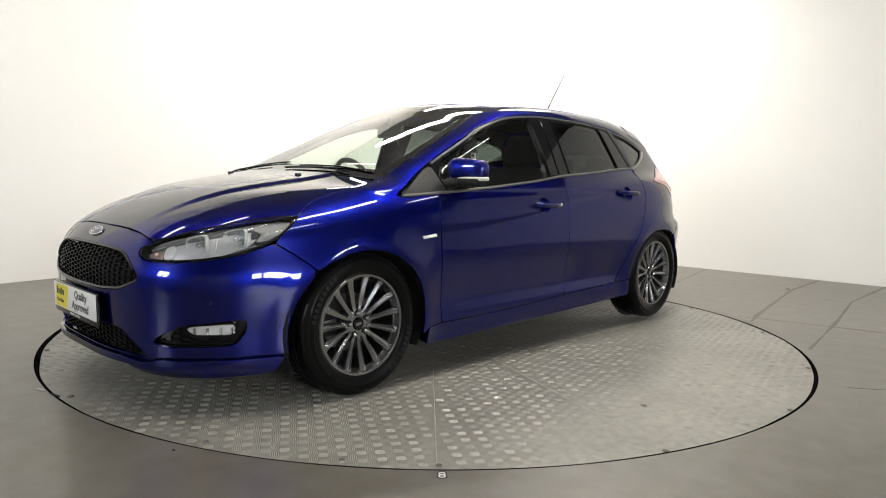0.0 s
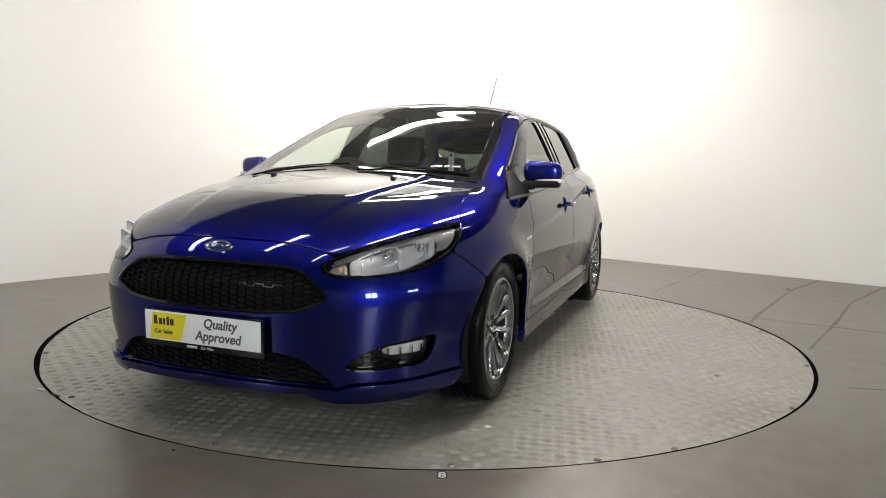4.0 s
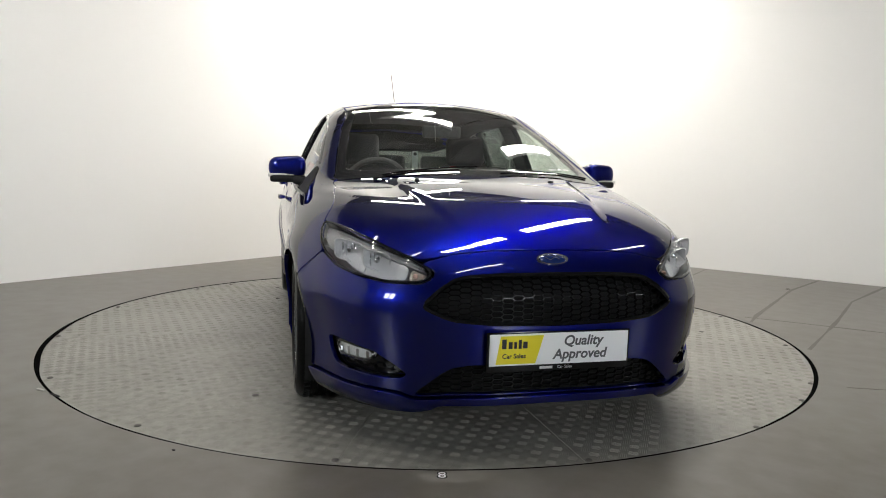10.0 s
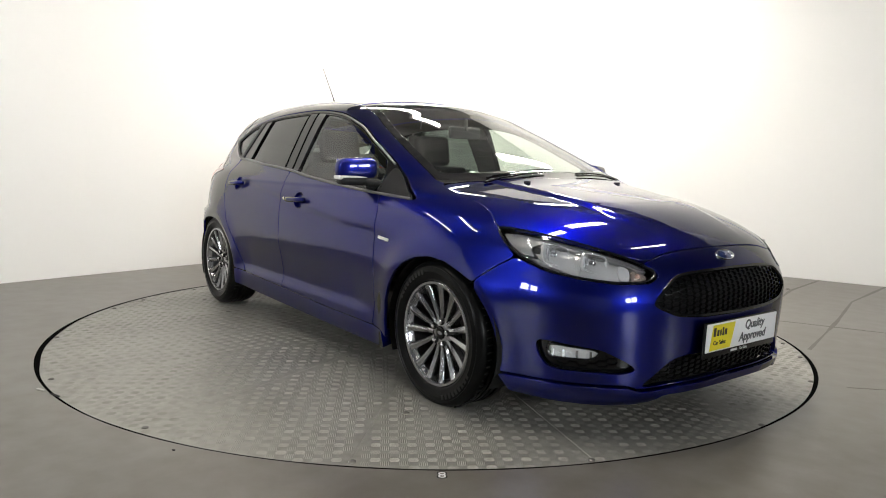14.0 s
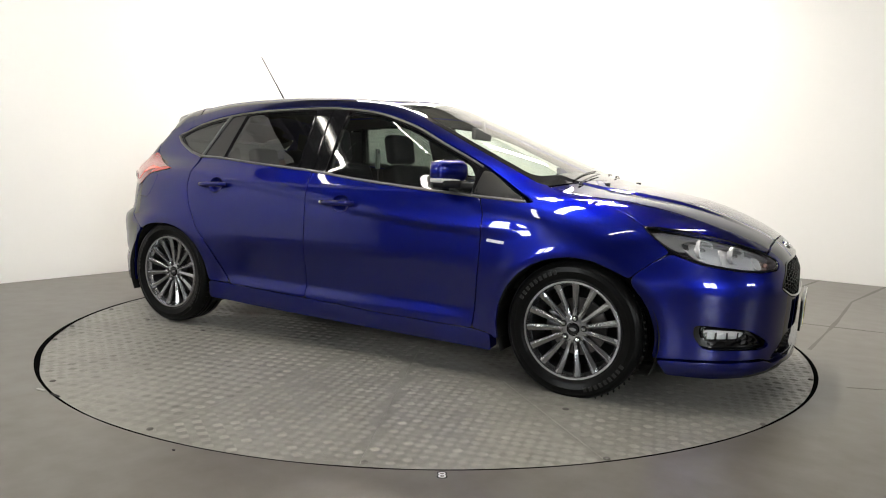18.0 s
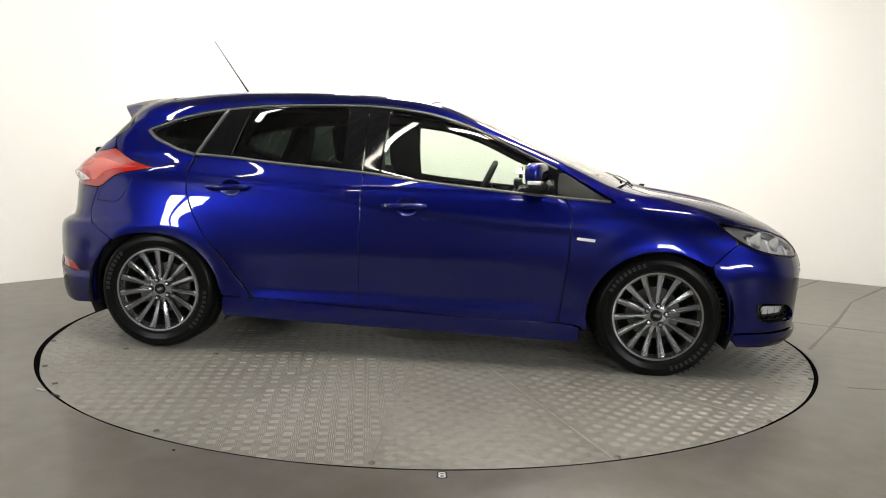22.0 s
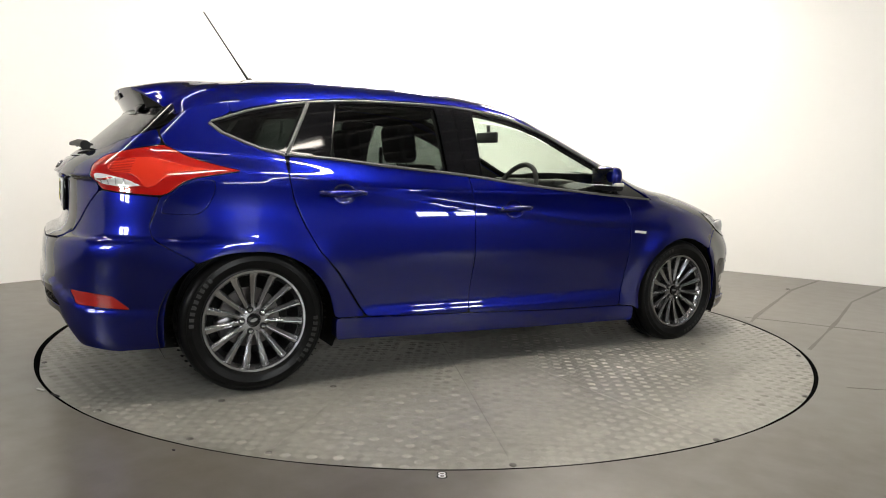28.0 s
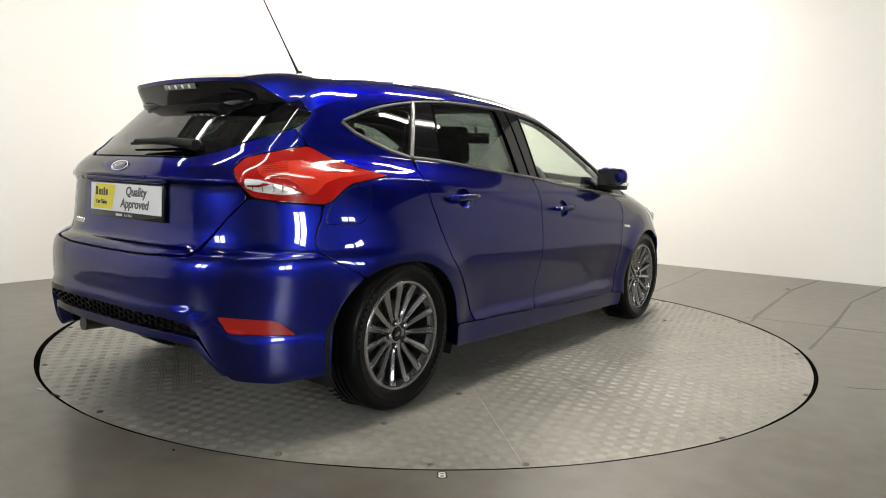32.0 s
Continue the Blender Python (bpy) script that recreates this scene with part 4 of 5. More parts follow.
            part("letter_bar", bm, LETTER, ty, smooth=False)
    bm = bmesh.new()
    for k in range(64):
        a = 2 * math.pi * k / 64
        for y0, y1, r in ((0.052, 0.078, 0.3140), (-0.078, -0.052, 0.3140)):
            q = box(-0.0022, 0.0022, y0, y1, -0.004, 0.004)
            q.transform(pose(r * math.cos(a), 0, r * math.sin(a)) @ pose(0, 0, 0, 0, 90 - math.degrees(a), 12))
            me = bpy.data.meshes.new("tmp")
            q.to_mesh(me)
            q.free()
            bm.from_mesh(me)
            bpy.data.meshes.remove(me)
    tagged(part("shoulder_tread", bm, DARK, ty, smooth=False), "dark grooves between tread blocks", kind="stuff")
    part("brake_disc", lathe([(0.06, -0.01), (0.135, -0.01), (0.135, -0.03), (0.06, -0.03)], 48), STEEL, w, "steel brake disc")
    part("brake_caliper", box(0.075, 0.150, -0.05, 0.012, -0.045, 0.045, 0.012), ALLOYDARK, w)
    part("wheel_back", lathe([(0, -0.07), (0.195, -0.07), (0.195, -0.08), (0, -0.08)], 40), DARK, w)
    return w


def build_wheels():
    first = build_wheel()
    first.parent = car
    for i, (x, s, turn) in enumerate(((1.324, 1, 10), (-1.324, 1, 40), (1.324, -1, -8), (-1.324, -1, 20))):
        m = pose(x, s * 0.775, 0.3195, 0, 0, 0 if s > 0 else 180) @ pose(0, 0, 0, 0, turn, 0)
        if i == 0:
            first.matrix_basis = m
        else:
            copy_thing(first, m)


nose, tailgate = build_shell()
build_liner()
build_wheels()


def words(text, size, mat, m, parent, name, label="", slant=0.0, thick=0.0006, heavy=0.0):
    """Lettering in the built-in font as a thin mesh, lying in the local xy plane of m."""
    cu = bpy.data.curves.new(name, "FONT")
    cu.body, cu.size, cu.extrude, cu.shear, cu.offset = text, size, thick, slant, heavy
    cu.align_x, cu.align_y = "CENTER", "CENTER"
    tmp = new("tmp", cu)
    me = bpy.data.meshes.new_from_object(tmp)
    bpy.data.objects.remove(tmp)
    me.materials.clear()
    me.materials.append(mat)
    ob = new(name, me)
    ob.matrix_basis = m
    if parent:
        ob.parent = parent
    if label:
        ob["label"] = label
    return ob


def bar(w, h, d, m, bevel=0.0):
    bm = box(-w / 2, w / 2, -h / 2, h / 2, 0, d, bevel)
    bm.transform(m)
    return bm


def build_number_plate(m, parent):
    """A dealer's cover plate on its black holder; local x along the plate, y up, z outwards."""
    thing = new("number_plate")
    thing.parent, thing.matrix_basis = parent, m
    thing["label"] = "white and yellow dealer show plate in a black holder"
    part("plate_holder", bar(0.540, 0.142, 0.010, pose(0, -0.010, -0.012), 0.003), BLACK, thing, "black plate holder")
    part("plate_face", bar(0.522, 0.112, 0.004, pose(0, 0, 0), 0.0015), PLATE, thing, "white plate face")
    bm = bmesh.new()
    v = [bm.verts.new(q) for q in ((-0.238, -0.050, 0.0046), (-0.092, -0.050, 0.0046), (-0.064, 0.050, 0.0046), (-0.222, 0.050, 0.0046))]
    bm.faces.new(v)
    r = bmesh.ops.extrude_face_region(bm, geom=bm.faces[:])
    bmesh.ops.translate(bm, vec=(0, 0, 0.0008), verts=[q for q in r["geom"] if isinstance(q, bmesh.types.BMVert)])
    bmesh.ops.recalc_face_normals(bm, faces=bm.faces[:])
    part("yellow_field", bm, YELLOW, thing, "yellow printed field", smooth=False)
    for i, (x, w, h, y) in enumerate(((-0.209, 0.016, 0.034, 0.022), (-0.186, 0.014, 0.024, 0.017), (-0.168, 0.010, 0.024, 0.017), (-0.151, 0.011, 0.032, 0.020), (-0.132, 0.016, 0.024, 0.017))):
        part("brand_bar", bar(w, h, 0.0010, pose(x, y, 0.0052)), INK, thing, smooth=False)
    words("Car Sales", 0.023, INK, pose(-0.172, -0.022, 0.0060), thing, "small_print", heavy=0.0004)
    words("Quality", 0.050, GREYINK, pose(0.085, 0.026, 0.0048), thing, "large_print", slant=0.18, heavy=0.0011)
    words("Approved", 0.050, GREYINK, pose(0.075, -0.022, 0.0048), thing, "large_print", slant=0.18, heavy=0.0011)
    part("brand_bar", bar(0.048, 0.009, 0.0010, pose(-0.048, -0.069, -0.0020)), SILVERINK, thing, smooth=False)
    words("Car Sales", 0.015, SILVERINK, pose(0.022, -0.069, -0.0012), thing, "small_print")
    return thing


def build_oval(m, parent, w):
    thing = new("oval_badge")
    thing.parent, thing.matrix_basis = parent, m
    thing["label"] = "small chrome oval badge with a blue field"
    for nm, prof, mat in (("badge_ring", [(0, 0.003), (0.80, 0.003), (0.86, 0.006), (0.97, 0.006), (1.0, 0.0)], CHROME), ("badge_field", [(0, 0.0068), (0.60, 0.0062), (0.80, 0.0035)], BADGE)):
        bm = lathe([(r * w, h) for r, h in prof], 40, "Z")
        bm.transform(Matrix.Diagonal((1, 0.44, 1, 1)))
        part(nm, bm, mat, thing)
    part("badge_script", tube([(x * w, 0.10 * w * math.sin(x * 9), 0.0066) for x in np.linspace(-0.45, 0.45, 14)], 0.0016, 5), CHROME, thing)
    return thing


def facing(p, n, up=(0, 0, 1)):
    """A pose at p whose z points along n and whose y is up."""
    n = Vector(n).normalized()
    x = Vector(up).cross(n).normalized()
    y = n.cross(x)
    return Matrix.Translation(p) @ Matrix((x, y, n)).transposed().to_4x4()


def honeycomb(name, kind, outline, parent, du, dv, sink, thick, deep):
    """A lattice of flat hexagons within an outline, laid on the skin."""
    poly = np.array(outline)
    lo, hi = poly.min(0), poly.max(0)
    a, b, h = du * 0.62, du * 0.38, dv / 2
    segs = []
    for i in range(int((hi[0] - lo[0]) / du) + 3):
        for k in range(int((hi[1] - lo[1]) / dv) + 3):
            u, v = lo[0] + (i - 1) * du, lo[1] + (k - 1) * dv + (h if i % 2 else 0)
            segs += [((u - b, v + h), (u + b, v + h)), ((u + b, v + h), (u + a, v)), ((u + a, v), (u + b, v - h))]
    ends = np.array([e for s in segs for e in s])
    ok = inside_poly(ends, poly).reshape(-1, 2).all(1)
    ends = ends.reshape(-1, 2, 2)[ok].reshape(-1, 2)
    p = lift(kind, ends)
    n = normals(p)
    p = p - n * sink
    verts, faces = [], []
    for i in range(0, len(p), 2):
        d = p[i + 1] - p[i]
        w = np.cross(n[i], d)
        w = w / max(np.linalg.norm(w), 1e-9) * thick / 2
        k = len(verts)
        for q, nn in ((p[i], n[i]), (p[i + 1], n[i + 1])):
            verts += [q + w, q - w, q + w - nn * deep, q - w - nn * deep]
        faces += [(k, k + 1, k + 5, k + 4), (k, k + 4, k + 6, k + 2), (k + 1, k + 3, k + 7, k + 5)]
    return finish(name, verts, faces, MESHBLACK, parent, "black honeycomb mesh", smooth=False)


def ring_bar(name, kind, outline, mat, parent, r, sink, label=""):
    o = resample(outline, 0.02, 0.018)
    p = lift(kind, o)
    return part(name, tube(p - normals(p) * sink, r, 6, closed=True), mat, parent, label)


def build_front():
    g = panel("upper_grille", "nose", mirror(GRILLE), DARK, car, sink=0.045, depth=0, label="black honeycomb radiator grille")
    ring_bar("grille_surround", "nose", mirror(GRILLE), BLACK, g, 0.009, 0.006, "gloss black grille surround")
    honeycomb("grille_mesh", "nose", mirror(GRILLE), g, 2.0, 0.0195, 0.010, 0.0025, 0.010)
    g2 = panel("lower_grille", "nose", mirror(LOWGRILLE), DARK, car, sink=0.05, depth=0, label="black lower intake")
    honeycomb("grille_mesh", "nose", mirror(LOWGRILLE), g2, 2.0, 0.0195, 0.018, 0.0025, 0.010)
    for s in (1, -1):
        fr = panel("fog_lamp_recess", "nose", flip(FOGHOLE, s), BLACK, car, sink=0.030, depth=0, label="gloss black fog lamp recess")
        honeycomb("recess_mesh", "nose", flip([(35.0, 0.366), (31.4, 0.334), (29.4, 0.304), (32, 0.291), (44, 0.293), (45, 0.318), (36.4, 0.322)], s), fr, 2.0, 0.022, 0.022, 0.004, 0.008)
        fog = panel("fog_lamp", "nose", flip(FOGLAMP, s), FOGSILVER, car, sink=0.024, depth=0.02, label="clear fog and running lamp")
        ring_bar("fog_bezel", "nose", flip(FOGLAMP, s), BLACK, fog, 0.006, 0.016)
        for u in (37.5, 40.2, 42.9, 45.2):
            p = lift("nose", [(s * u, 0.346)])[0]
            n = normals(p[None])[0]
            part("fog_reflector", bar(0.010, 0.034, 0.003, facing(p - n * 0.018, n) @ pose(0, 0, 0, 0, 30, 0)), CHROME, fog, smooth=False)
        panel("fog_lens", "nose", flip(FOGLAMP, s), LENS, fog, sink=0.010, depth=0).visible_shadow = False
        # headlamp: grey bowl, two chrome dishes, a fluted inner end with the indicator, clear cover
        hl = panel("headlamp", "nose", flip(HEADLAMP, s), HLBLACK, car, sink=0.085, depth=-0.085, label="clear headlamp with chrome reflectors in a grey bowl")
        ring_bar("lamp_seal", "nose", flip(HEADLAMP, s), BLACK, hl, 0.005, 0.002)
        panel("reflector_bed", "nose", flip([(31.0, 0.700), (40, 0.742), (48, 0.768), (51.0, 0.745), (48.4, 0.688), (41, 0.652), (33, 0.638), (31.6, 0.640)], s), BEDSILVER, hl, sink=0.036, depth=0.01, label="silver lamp reflector bed")
        aim = Vector((0.93, s * 0.36, 0.0)).normalized()
        for u, z, r, nm in ((36.6, 0.690, 0.046, "dip_beam_dish"), (44.6, 0.714, 0.050, "main_beam_dish")):
            p = lift("nose", [(s * u, z)])[0]
            at = facing(Vector(p) - aim * 0.022, aim)
            dish = lathe([(0.012, -0.048), (r * 0.45, -0.040), (r * 0.75, -0.024), (r * 0.93, -0.008), (r, 0.004), (r + 0.004, 0.004), (r + 0.004, -0.012)], 40, "Z")
            for v in dish.verts:
                # squared, leaning with the lamp's slope
                q = math.hypot(v.co.x, v.co.y)
                if q > 0.02:
                    k = q / max(((abs(v.co.x)) ** 5 + (abs(v.co.y)) ** 5) ** 0.2, 1e-6)
                    v.co.x, v.co.y = v.co.x * k * 1.05, v.co.y * k * 0.74
                v.co.y += s * 0.20 * v.co.x
            dish.transform(at)
            part(nm, dish, SILVERCUP, hl, "chrome reflector dish")
            bulb = lathe([(0, 0.002), (0.007, -0.001), (0.010, -0.010), (0.010, -0.048)], 16, "Z")
            bulb.transform(at)
            part("bulb", bulb, CHROME, hl, "silver-capped bulb")
            for k in range(5):
                x = (-0.62 + 0.31 * k) * r
                y = math.sqrt(max(r * r * 0.86 - x * x, 0.0001)) * 0.8
                part("flute", bar(0.0045, 2 * y, 0.003, at @ pose(x, 0, -0.030 + 0.018 * (x / r) ** 2, 0, 40 * (-1) ** k, 0)), CHROME, hl, smooth=False)
        panel("lamp_bezel", "nose", flip([(58.6, 0.797), (52, 0.793), (49.2, 0.786), (43, 0.768), (37.3, 0.747), (30.4, 0.712), (25.4, 0.674), (27.4, 0.680), (31.0, 0.699), (37.3, 0.729), (43, 0.750), (48.5, 0.765), (51.2, 0.748), (49.8, 0.706), (53.0, 0.712), (56.0, 0.748)], s), HLBLACK, hl, sink=0.022, depth=0.05, label="smoked grey lamp bezel")
        panel("dish_divider", "nose", flip([(39.9, 0.735), (41.2, 0.741), (41.4, 0.655), (40.1, 0.650)], s), SILVERCUP, hl, sink=0.030, depth=0.02)
        panel("fluted_end", "nose", flip([(29.6, 0.692), (32.0, 0.704), (32.3, 0.643), (29.8, 0.642)], s), SILVERCUP, hl, sink=0.026, depth=0.02, grid=0.02)
        panel("indicator_cup", "nose", flip([(25.6, 0.668), (29.2, 0.690), (29.4, 0.641), (27.2, 0.641), (25.5, 0.655)], s), INDICATOR, hl, sink=0.034, depth=0.02, grid=0.02, label="pale amber indicator reflector")
        p = lift("nose", [(s * 28.0, 0.662)])[0]
        n = normals(p[None])[0]
        bm = bmesh.new()
        bmesh.ops.create_uvsphere(bm, u_segments=12, v_segments=8, radius=0.010, matrix=Matrix.Translation(p - n * 0.026))
        part("indicator_bulb", bm, AMBER, hl, "amber bulb")
        p = lift("nose", [(s * 49.6, 0.742)])[0]
        n = normals(p[None])[0]
        part("side_light", bar(0.030, 0.026, 0.003, facing(p - n * 0.035, n) @ pose(0, 0, 0, 0, -20 * s, 0)), CHROME, hl, smooth=False)
        p = lift("nose", [(s * u, z) for u, z in ((26.4, 0.686), (30.5, 0.712), (37.3, 0.744), (43, 0.764), (49.2, 0.781), (56, 0.795))])
        part("lamp_brow", tube(p - normals(p) * 0.022, [0.003, 0.005, 0.006, 0.006, 0.005, 0.003], 8), SATIN, hl, "grey running light strip")
        panel("lamp_cover", "nose", flip(HEADLAMP, s), LENS, hl, sink=0.001, depth=0, label="clear polycarbonate cover").visible_shadow = False
    build_number_plate(facing((2.232, 0, 0.412), (1, 0, -0.02)), car)
    p = lift("nose", [(0, 0.712)])[0]
    n = normals(p[None])[0]
    build_oval(facing(p, n), car, 0.062)
    # parking sensors
    for u in (41, -41):
        p = lift("nose", [(u, 0.470)])[0]
        n = normals(p[None])[0]
        bm = lathe([(0, 0.0015), (0.009, 0.001), (0.010, 0)], 16, "Z")
        bm.transform(facing(p, n))
        part("parking_sensor", bm, PAINT, car)


def build_back():
    for s in (1, -1):
        bed = panel("tail_lamp", "rear", flip(TAILLAMP, s), RED, car, sink=-0.003, depth=0.03, label="bright red tail lamp with a clear reversing strip")
        ring_bar("lamp_seal", "rear", flip(TAILLAMP, s), BLACK, bed, 0.004, 0.001)
        panel("reversing_lens", "rear", flip([(38.3, 0.943), (42, 0.937), (47.2, 0.918), (50.4, 0.897), (46, 0.889), (40.5, 0.898), (38.5, 0.916)], s), WHITELENS, bed, sink=-0.0095, depth=0.006, grid=0.012, label="clear white reversing strip")
        panel("light_guide", "rear", flip([(40.0, 0.985), (45.5, 1.012), (50, 1.018), (54, 1.004), (60, 0.984), (68, 0.973), (60, 0.962), (55.5, 0.940), (53.5, 0.900), (51.5, 0.888), (50.2, 0.905), (49.2, 0.928), (47.0, 0.948), (42, 0.950)], s), REDBRIGHT, bed, sink=-0.0052, depth=0.004, grid=0.014, label="brighter red inner lens")
        for z in np.linspace(0.956, 1.008, 9):
            p = lift("rear", [(s * u, z - 0.0004 * (u - 41)) for u in np.linspace(41.6, 46.8, 5)])
            part("lens_rib", tube(p + normals(p) * 0.0052, 0.0014, 5), RED, bed)
        panel("reversing_bezel", "rear", flip([(37.5, 0.950), (42, 0.944), (47.8, 0.923), (51.4, 0.897), (46, 0.882), (40.2, 0.892), (37.7, 0.912)], s), RED, bed, sink=-0.0068, depth=0.005, grid=0.012)
        for u in (40.0, 42.0, 44.0, 46.0):
            p = lift("rear", [(s * u, z) for z in (0.900, 0.912, 0.924)])
            part("lens_flute", tube(p + normals(p) * 0.0098, 0.0020, 6), CHROME, bed)
    # plate recess with its handle bar
    p = lift("rear", [(u, 0.925) for u in np.linspace(-19, 19, 21)])
    part("plate_lamp_bar", tube(p + normals(p) * 0.003, [0.004] + [0.012] * 19 + [0.004], 10), PAINT, tailgate, "body-coloured strip above the plate")
    build_number_plate(facing((-2.046, -0.02, 0.846), (-1, 0, 0.03)), tailgate)
    p = lift("rear", [(0, 0.972)])[0]
    build_oval(facing(p, normals(p[None])[0]), tailgate, 0.060)
    # model lettering as plain bars
    for k in range(5):
        p = lift("rear", [(26.5 - k * 1.35, 0.735)])[0]
        n = normals(p[None])[0]
        part("letter_bar", bar(0.013, 0.021, 0.003, facing(p, n), 0.001), CHROME, tailgate)
    low = [(0, 0.439), (20, 0.435), (27, 0.425), (30.6, 0.392), (30.2, 0.372), (24, 0.381), (0, 0.382)]
    dif = panel("diffuser", "rear", mirror(low), PLASTIC, car, sink=0.03, depth=0, label="black honeycomb strip in the rear bumper")
    honeycomb("diffuser_mesh", "rear", mirror(low), dif, 1.9, 0.022, 0.014, 0.004, 0.012)
    bm = tube([(-1.6, 0.46, 0.245), (-1.85, 0.46, 0.25), (-1.985, 0.46, 0.255)], [0.03, 0.030, 0.032], 16)
    part("exhaust", bm, ALLOYDARK, car, "steel exhaust tail pipe")
    # spoiler
    n, rows = 41, []
    for i in range(n):
        y = -0.605 + 1.21 * i / (n - 1)
        a = abs(y)
        t = float(ramp(a, 0.37, 0.605))
        xf = -1.425 + 0.075 * float(ramp(a, 0.45, 0.60))
        xt = (-1.800 + 0.25 * a ** 2) * (1 - t) + -1.615 * t
        zt = (1.342 - 0.05 * a ** 2) * (1 - t) + 1.212 * t
        prof = []
        for f in np.linspace(0, 1, 9):
            x = xf + (xt - xf) * f
            prof.append((x, f))
        zs = lift("top", [(x, y) for x, f in prof])[:, 2]
        top = []
        for (x, f), zb in zip(prof, zs):
            line = (zs[0] + 0.004) * (1 - f) + zt * f + 0.012 * math.sin(math.pi * f) * (1 - t)
            top.append((x, max(zb + 0.004, line) if f < 0.95 else line))
        low_x, low_z = xt + 0.085 * (1 - t) + 0.01, zt - 0.168 * (1 - t) - 0.006
        back = [(xt + 0.004, zt - 0.012 * (1 - t) - 0.002), (xt + 0.028 * (1 - t) + 0.004, zt - 0.065 * (1 - t) - 0.003), (low_x, low_z), (low_x + 0.03 * (1 - t) + 0.004, low_z + 0.010 * (1 - t))]
        rows.append((y, top, back))
    sp = bmesh.new()
    g = [[sp.verts.new((x, y, z)) for x, z in top + back[:1]] for y, top, back in rows]
    for i in range(n - 1):
        for j in range(len(g[0]) - 1):
            sp.faces.new((g[i][j], g[i][j + 1], g[i + 1][j + 1], g[i + 1][j]))
    bmesh.ops.recalc_face_normals(sp, faces=sp.faces[:])
    spoiler = part("roof_spoiler", sp, PAINT, tailgate, "large body-coloured roof spoiler with a black underside")
    under = bmesh.new()
    g = [[under.verts.new((x, y, z)) for x, z in back] for y, top, back in rows]
    for i in range(n - 1):
        for j in range(3):
            under.faces.new((g[i][j], g[i][j + 1], g[i + 1][j + 1], g[i + 1][j]))
    bmesh.ops.recalc_face_normals(under, faces=under.faces[:])
    part("spoiler_underside", under, BLACK, spoiler, "gloss black spoiler underside")
    for y in (-0.30, 0.30):
        part("spoiler_pod", tube([(-1.722, y - 0.10, 1.252), (-1.724, y - 0.07, 1.246), (-1.726, y, 1.240), (-1.724, y + 0.07, 1.246), (-1.722, y + 0.10, 1.252)], [0.004, 0.016, 0.021, 0.016, 0.004], 10), BLACK, spoiler)
    at = facing((-1.790, 0, 1.312), (-1, 0, -0.45))
    third = part("brake_light", bar(0.22, 0.024, 0.006, at, 0.003), SMOKE, spoiler, "smoked high-level brake light strip")
    for k in range(4):
        bm = lathe([(0, 0.0030), (0.006, 0.0022), (0.009, 0.0)], 12, "Z")
        bm.transform(at @ pose(-0.072 + 0.048 * k, 0, 0.006))
        part("brake_led", bm, WHITELENS, third)
    # rear wiper
    w = part("rear_wiper", tube([(-1.955, -0.36, 1.062), (-1.975, -0.22, 1.075), (-2.0, -0.02, 1.072)], [0.022, 0.016, 0.010], 10), PLASTIC, tailgate, "black rear wiper")
    part("wiper_blade", tube([(-1.93, -0.36, 1.066), (-1.965, -0.10, 1.068), (-1.972, 0.06, 1.064)], 0.006, 6), PLASTIC, w)
    # aerial
    a = part("aerial", tube([(-1.141, 0, 1.452), (-1.20, 0, 1.535)], [0.0075, 0.0052], 8), PLASTIC, car, "thin black roof aerial")
    part("aerial_rod", tube([(-1.20, 0, 1.535), (-1.379, 0, 1.785)], [0.0044, 0.0032], 6), PLASTIC, a)
    part("aerial_foot", lathe([(0, 0.030), (0.010, 0.028), (0.022, 0.010), (0.032, 0.0)], 20, "Z"), PLASTIC, a).location = (-1.135, 0, 1.440)


def build_mirrors():
    for s in (1, -1):
        bm = box(0.628, 0.758, 0.802, 0.992, 0.962, 1.076, 0.052, 6)
        for v in bm.verts:
            f = (v.co.y - 0.80) / 0.19
            v.co.x += -0.055 * f * max(0, (v.co.x - 0.628) / 0.13) - 0.012 * f
            v.co.z -= 0.012 * f * f * (v.co.z > 1.0)
            v.co.y *= s
        if s < 0:
            bmesh.ops.reverse_faces(bm, faces=bm.faces[:])
        cap = part("door_mirror", bm, PAINT, car, "body-coloured door mirror with a white indicator")
        bm = box(0.640, 0.750, 0.800, 0.985, 0.936, 0.975, 0.018, 3)
        for v in bm.verts:
            f = (v.co.y - 0.80) / 0.19
            v.co.x += -0.050 * f * max(0, (v.co.x - 0.64) / 0.11)
            v.co.y *= s
        if s < 0:
            bmesh.ops.reverse_faces(bm, faces=bm.faces[:])
        part("mirror_base", bm, PLASTIC, cap, "black mirror underside")
        part("mirror_arm", tube([(0.72, s * 0.86, 0.950), (0.755, s * 0.80, 0.942), (0.785, s * 0.755, 0.945)], [0.022, 0.024, 0.030], 10), PLASTIC, cap)
        bm = box(0.636, 0.742, 0.860, 0.994, 0.962, 0.982, 0.007, 3)
        for v in bm.verts:
            f = (v.co.y - 0.80) / 0.19
            v.co.x += -0.052 * f * max(0, (v.co.x - 0.628) / 0.13)
            v.co.y *= s
        if s < 0:
            bmesh.ops.reverse_faces(bm, faces=bm.faces[:])
        part("indicator", bm, WHITELENS, cap, "clear white indicator strip")
        bm = box(-0.0015, 0.0015, -0.078, 0.078, -0.048, 0.048, 0.0)
        bm.transform(pose(0.619, s * 0.895, 1.012, 0, 0, -s * 4))
        part("mirror_glass", bm, CHROME, cap, "mirror glass", smooth=False)


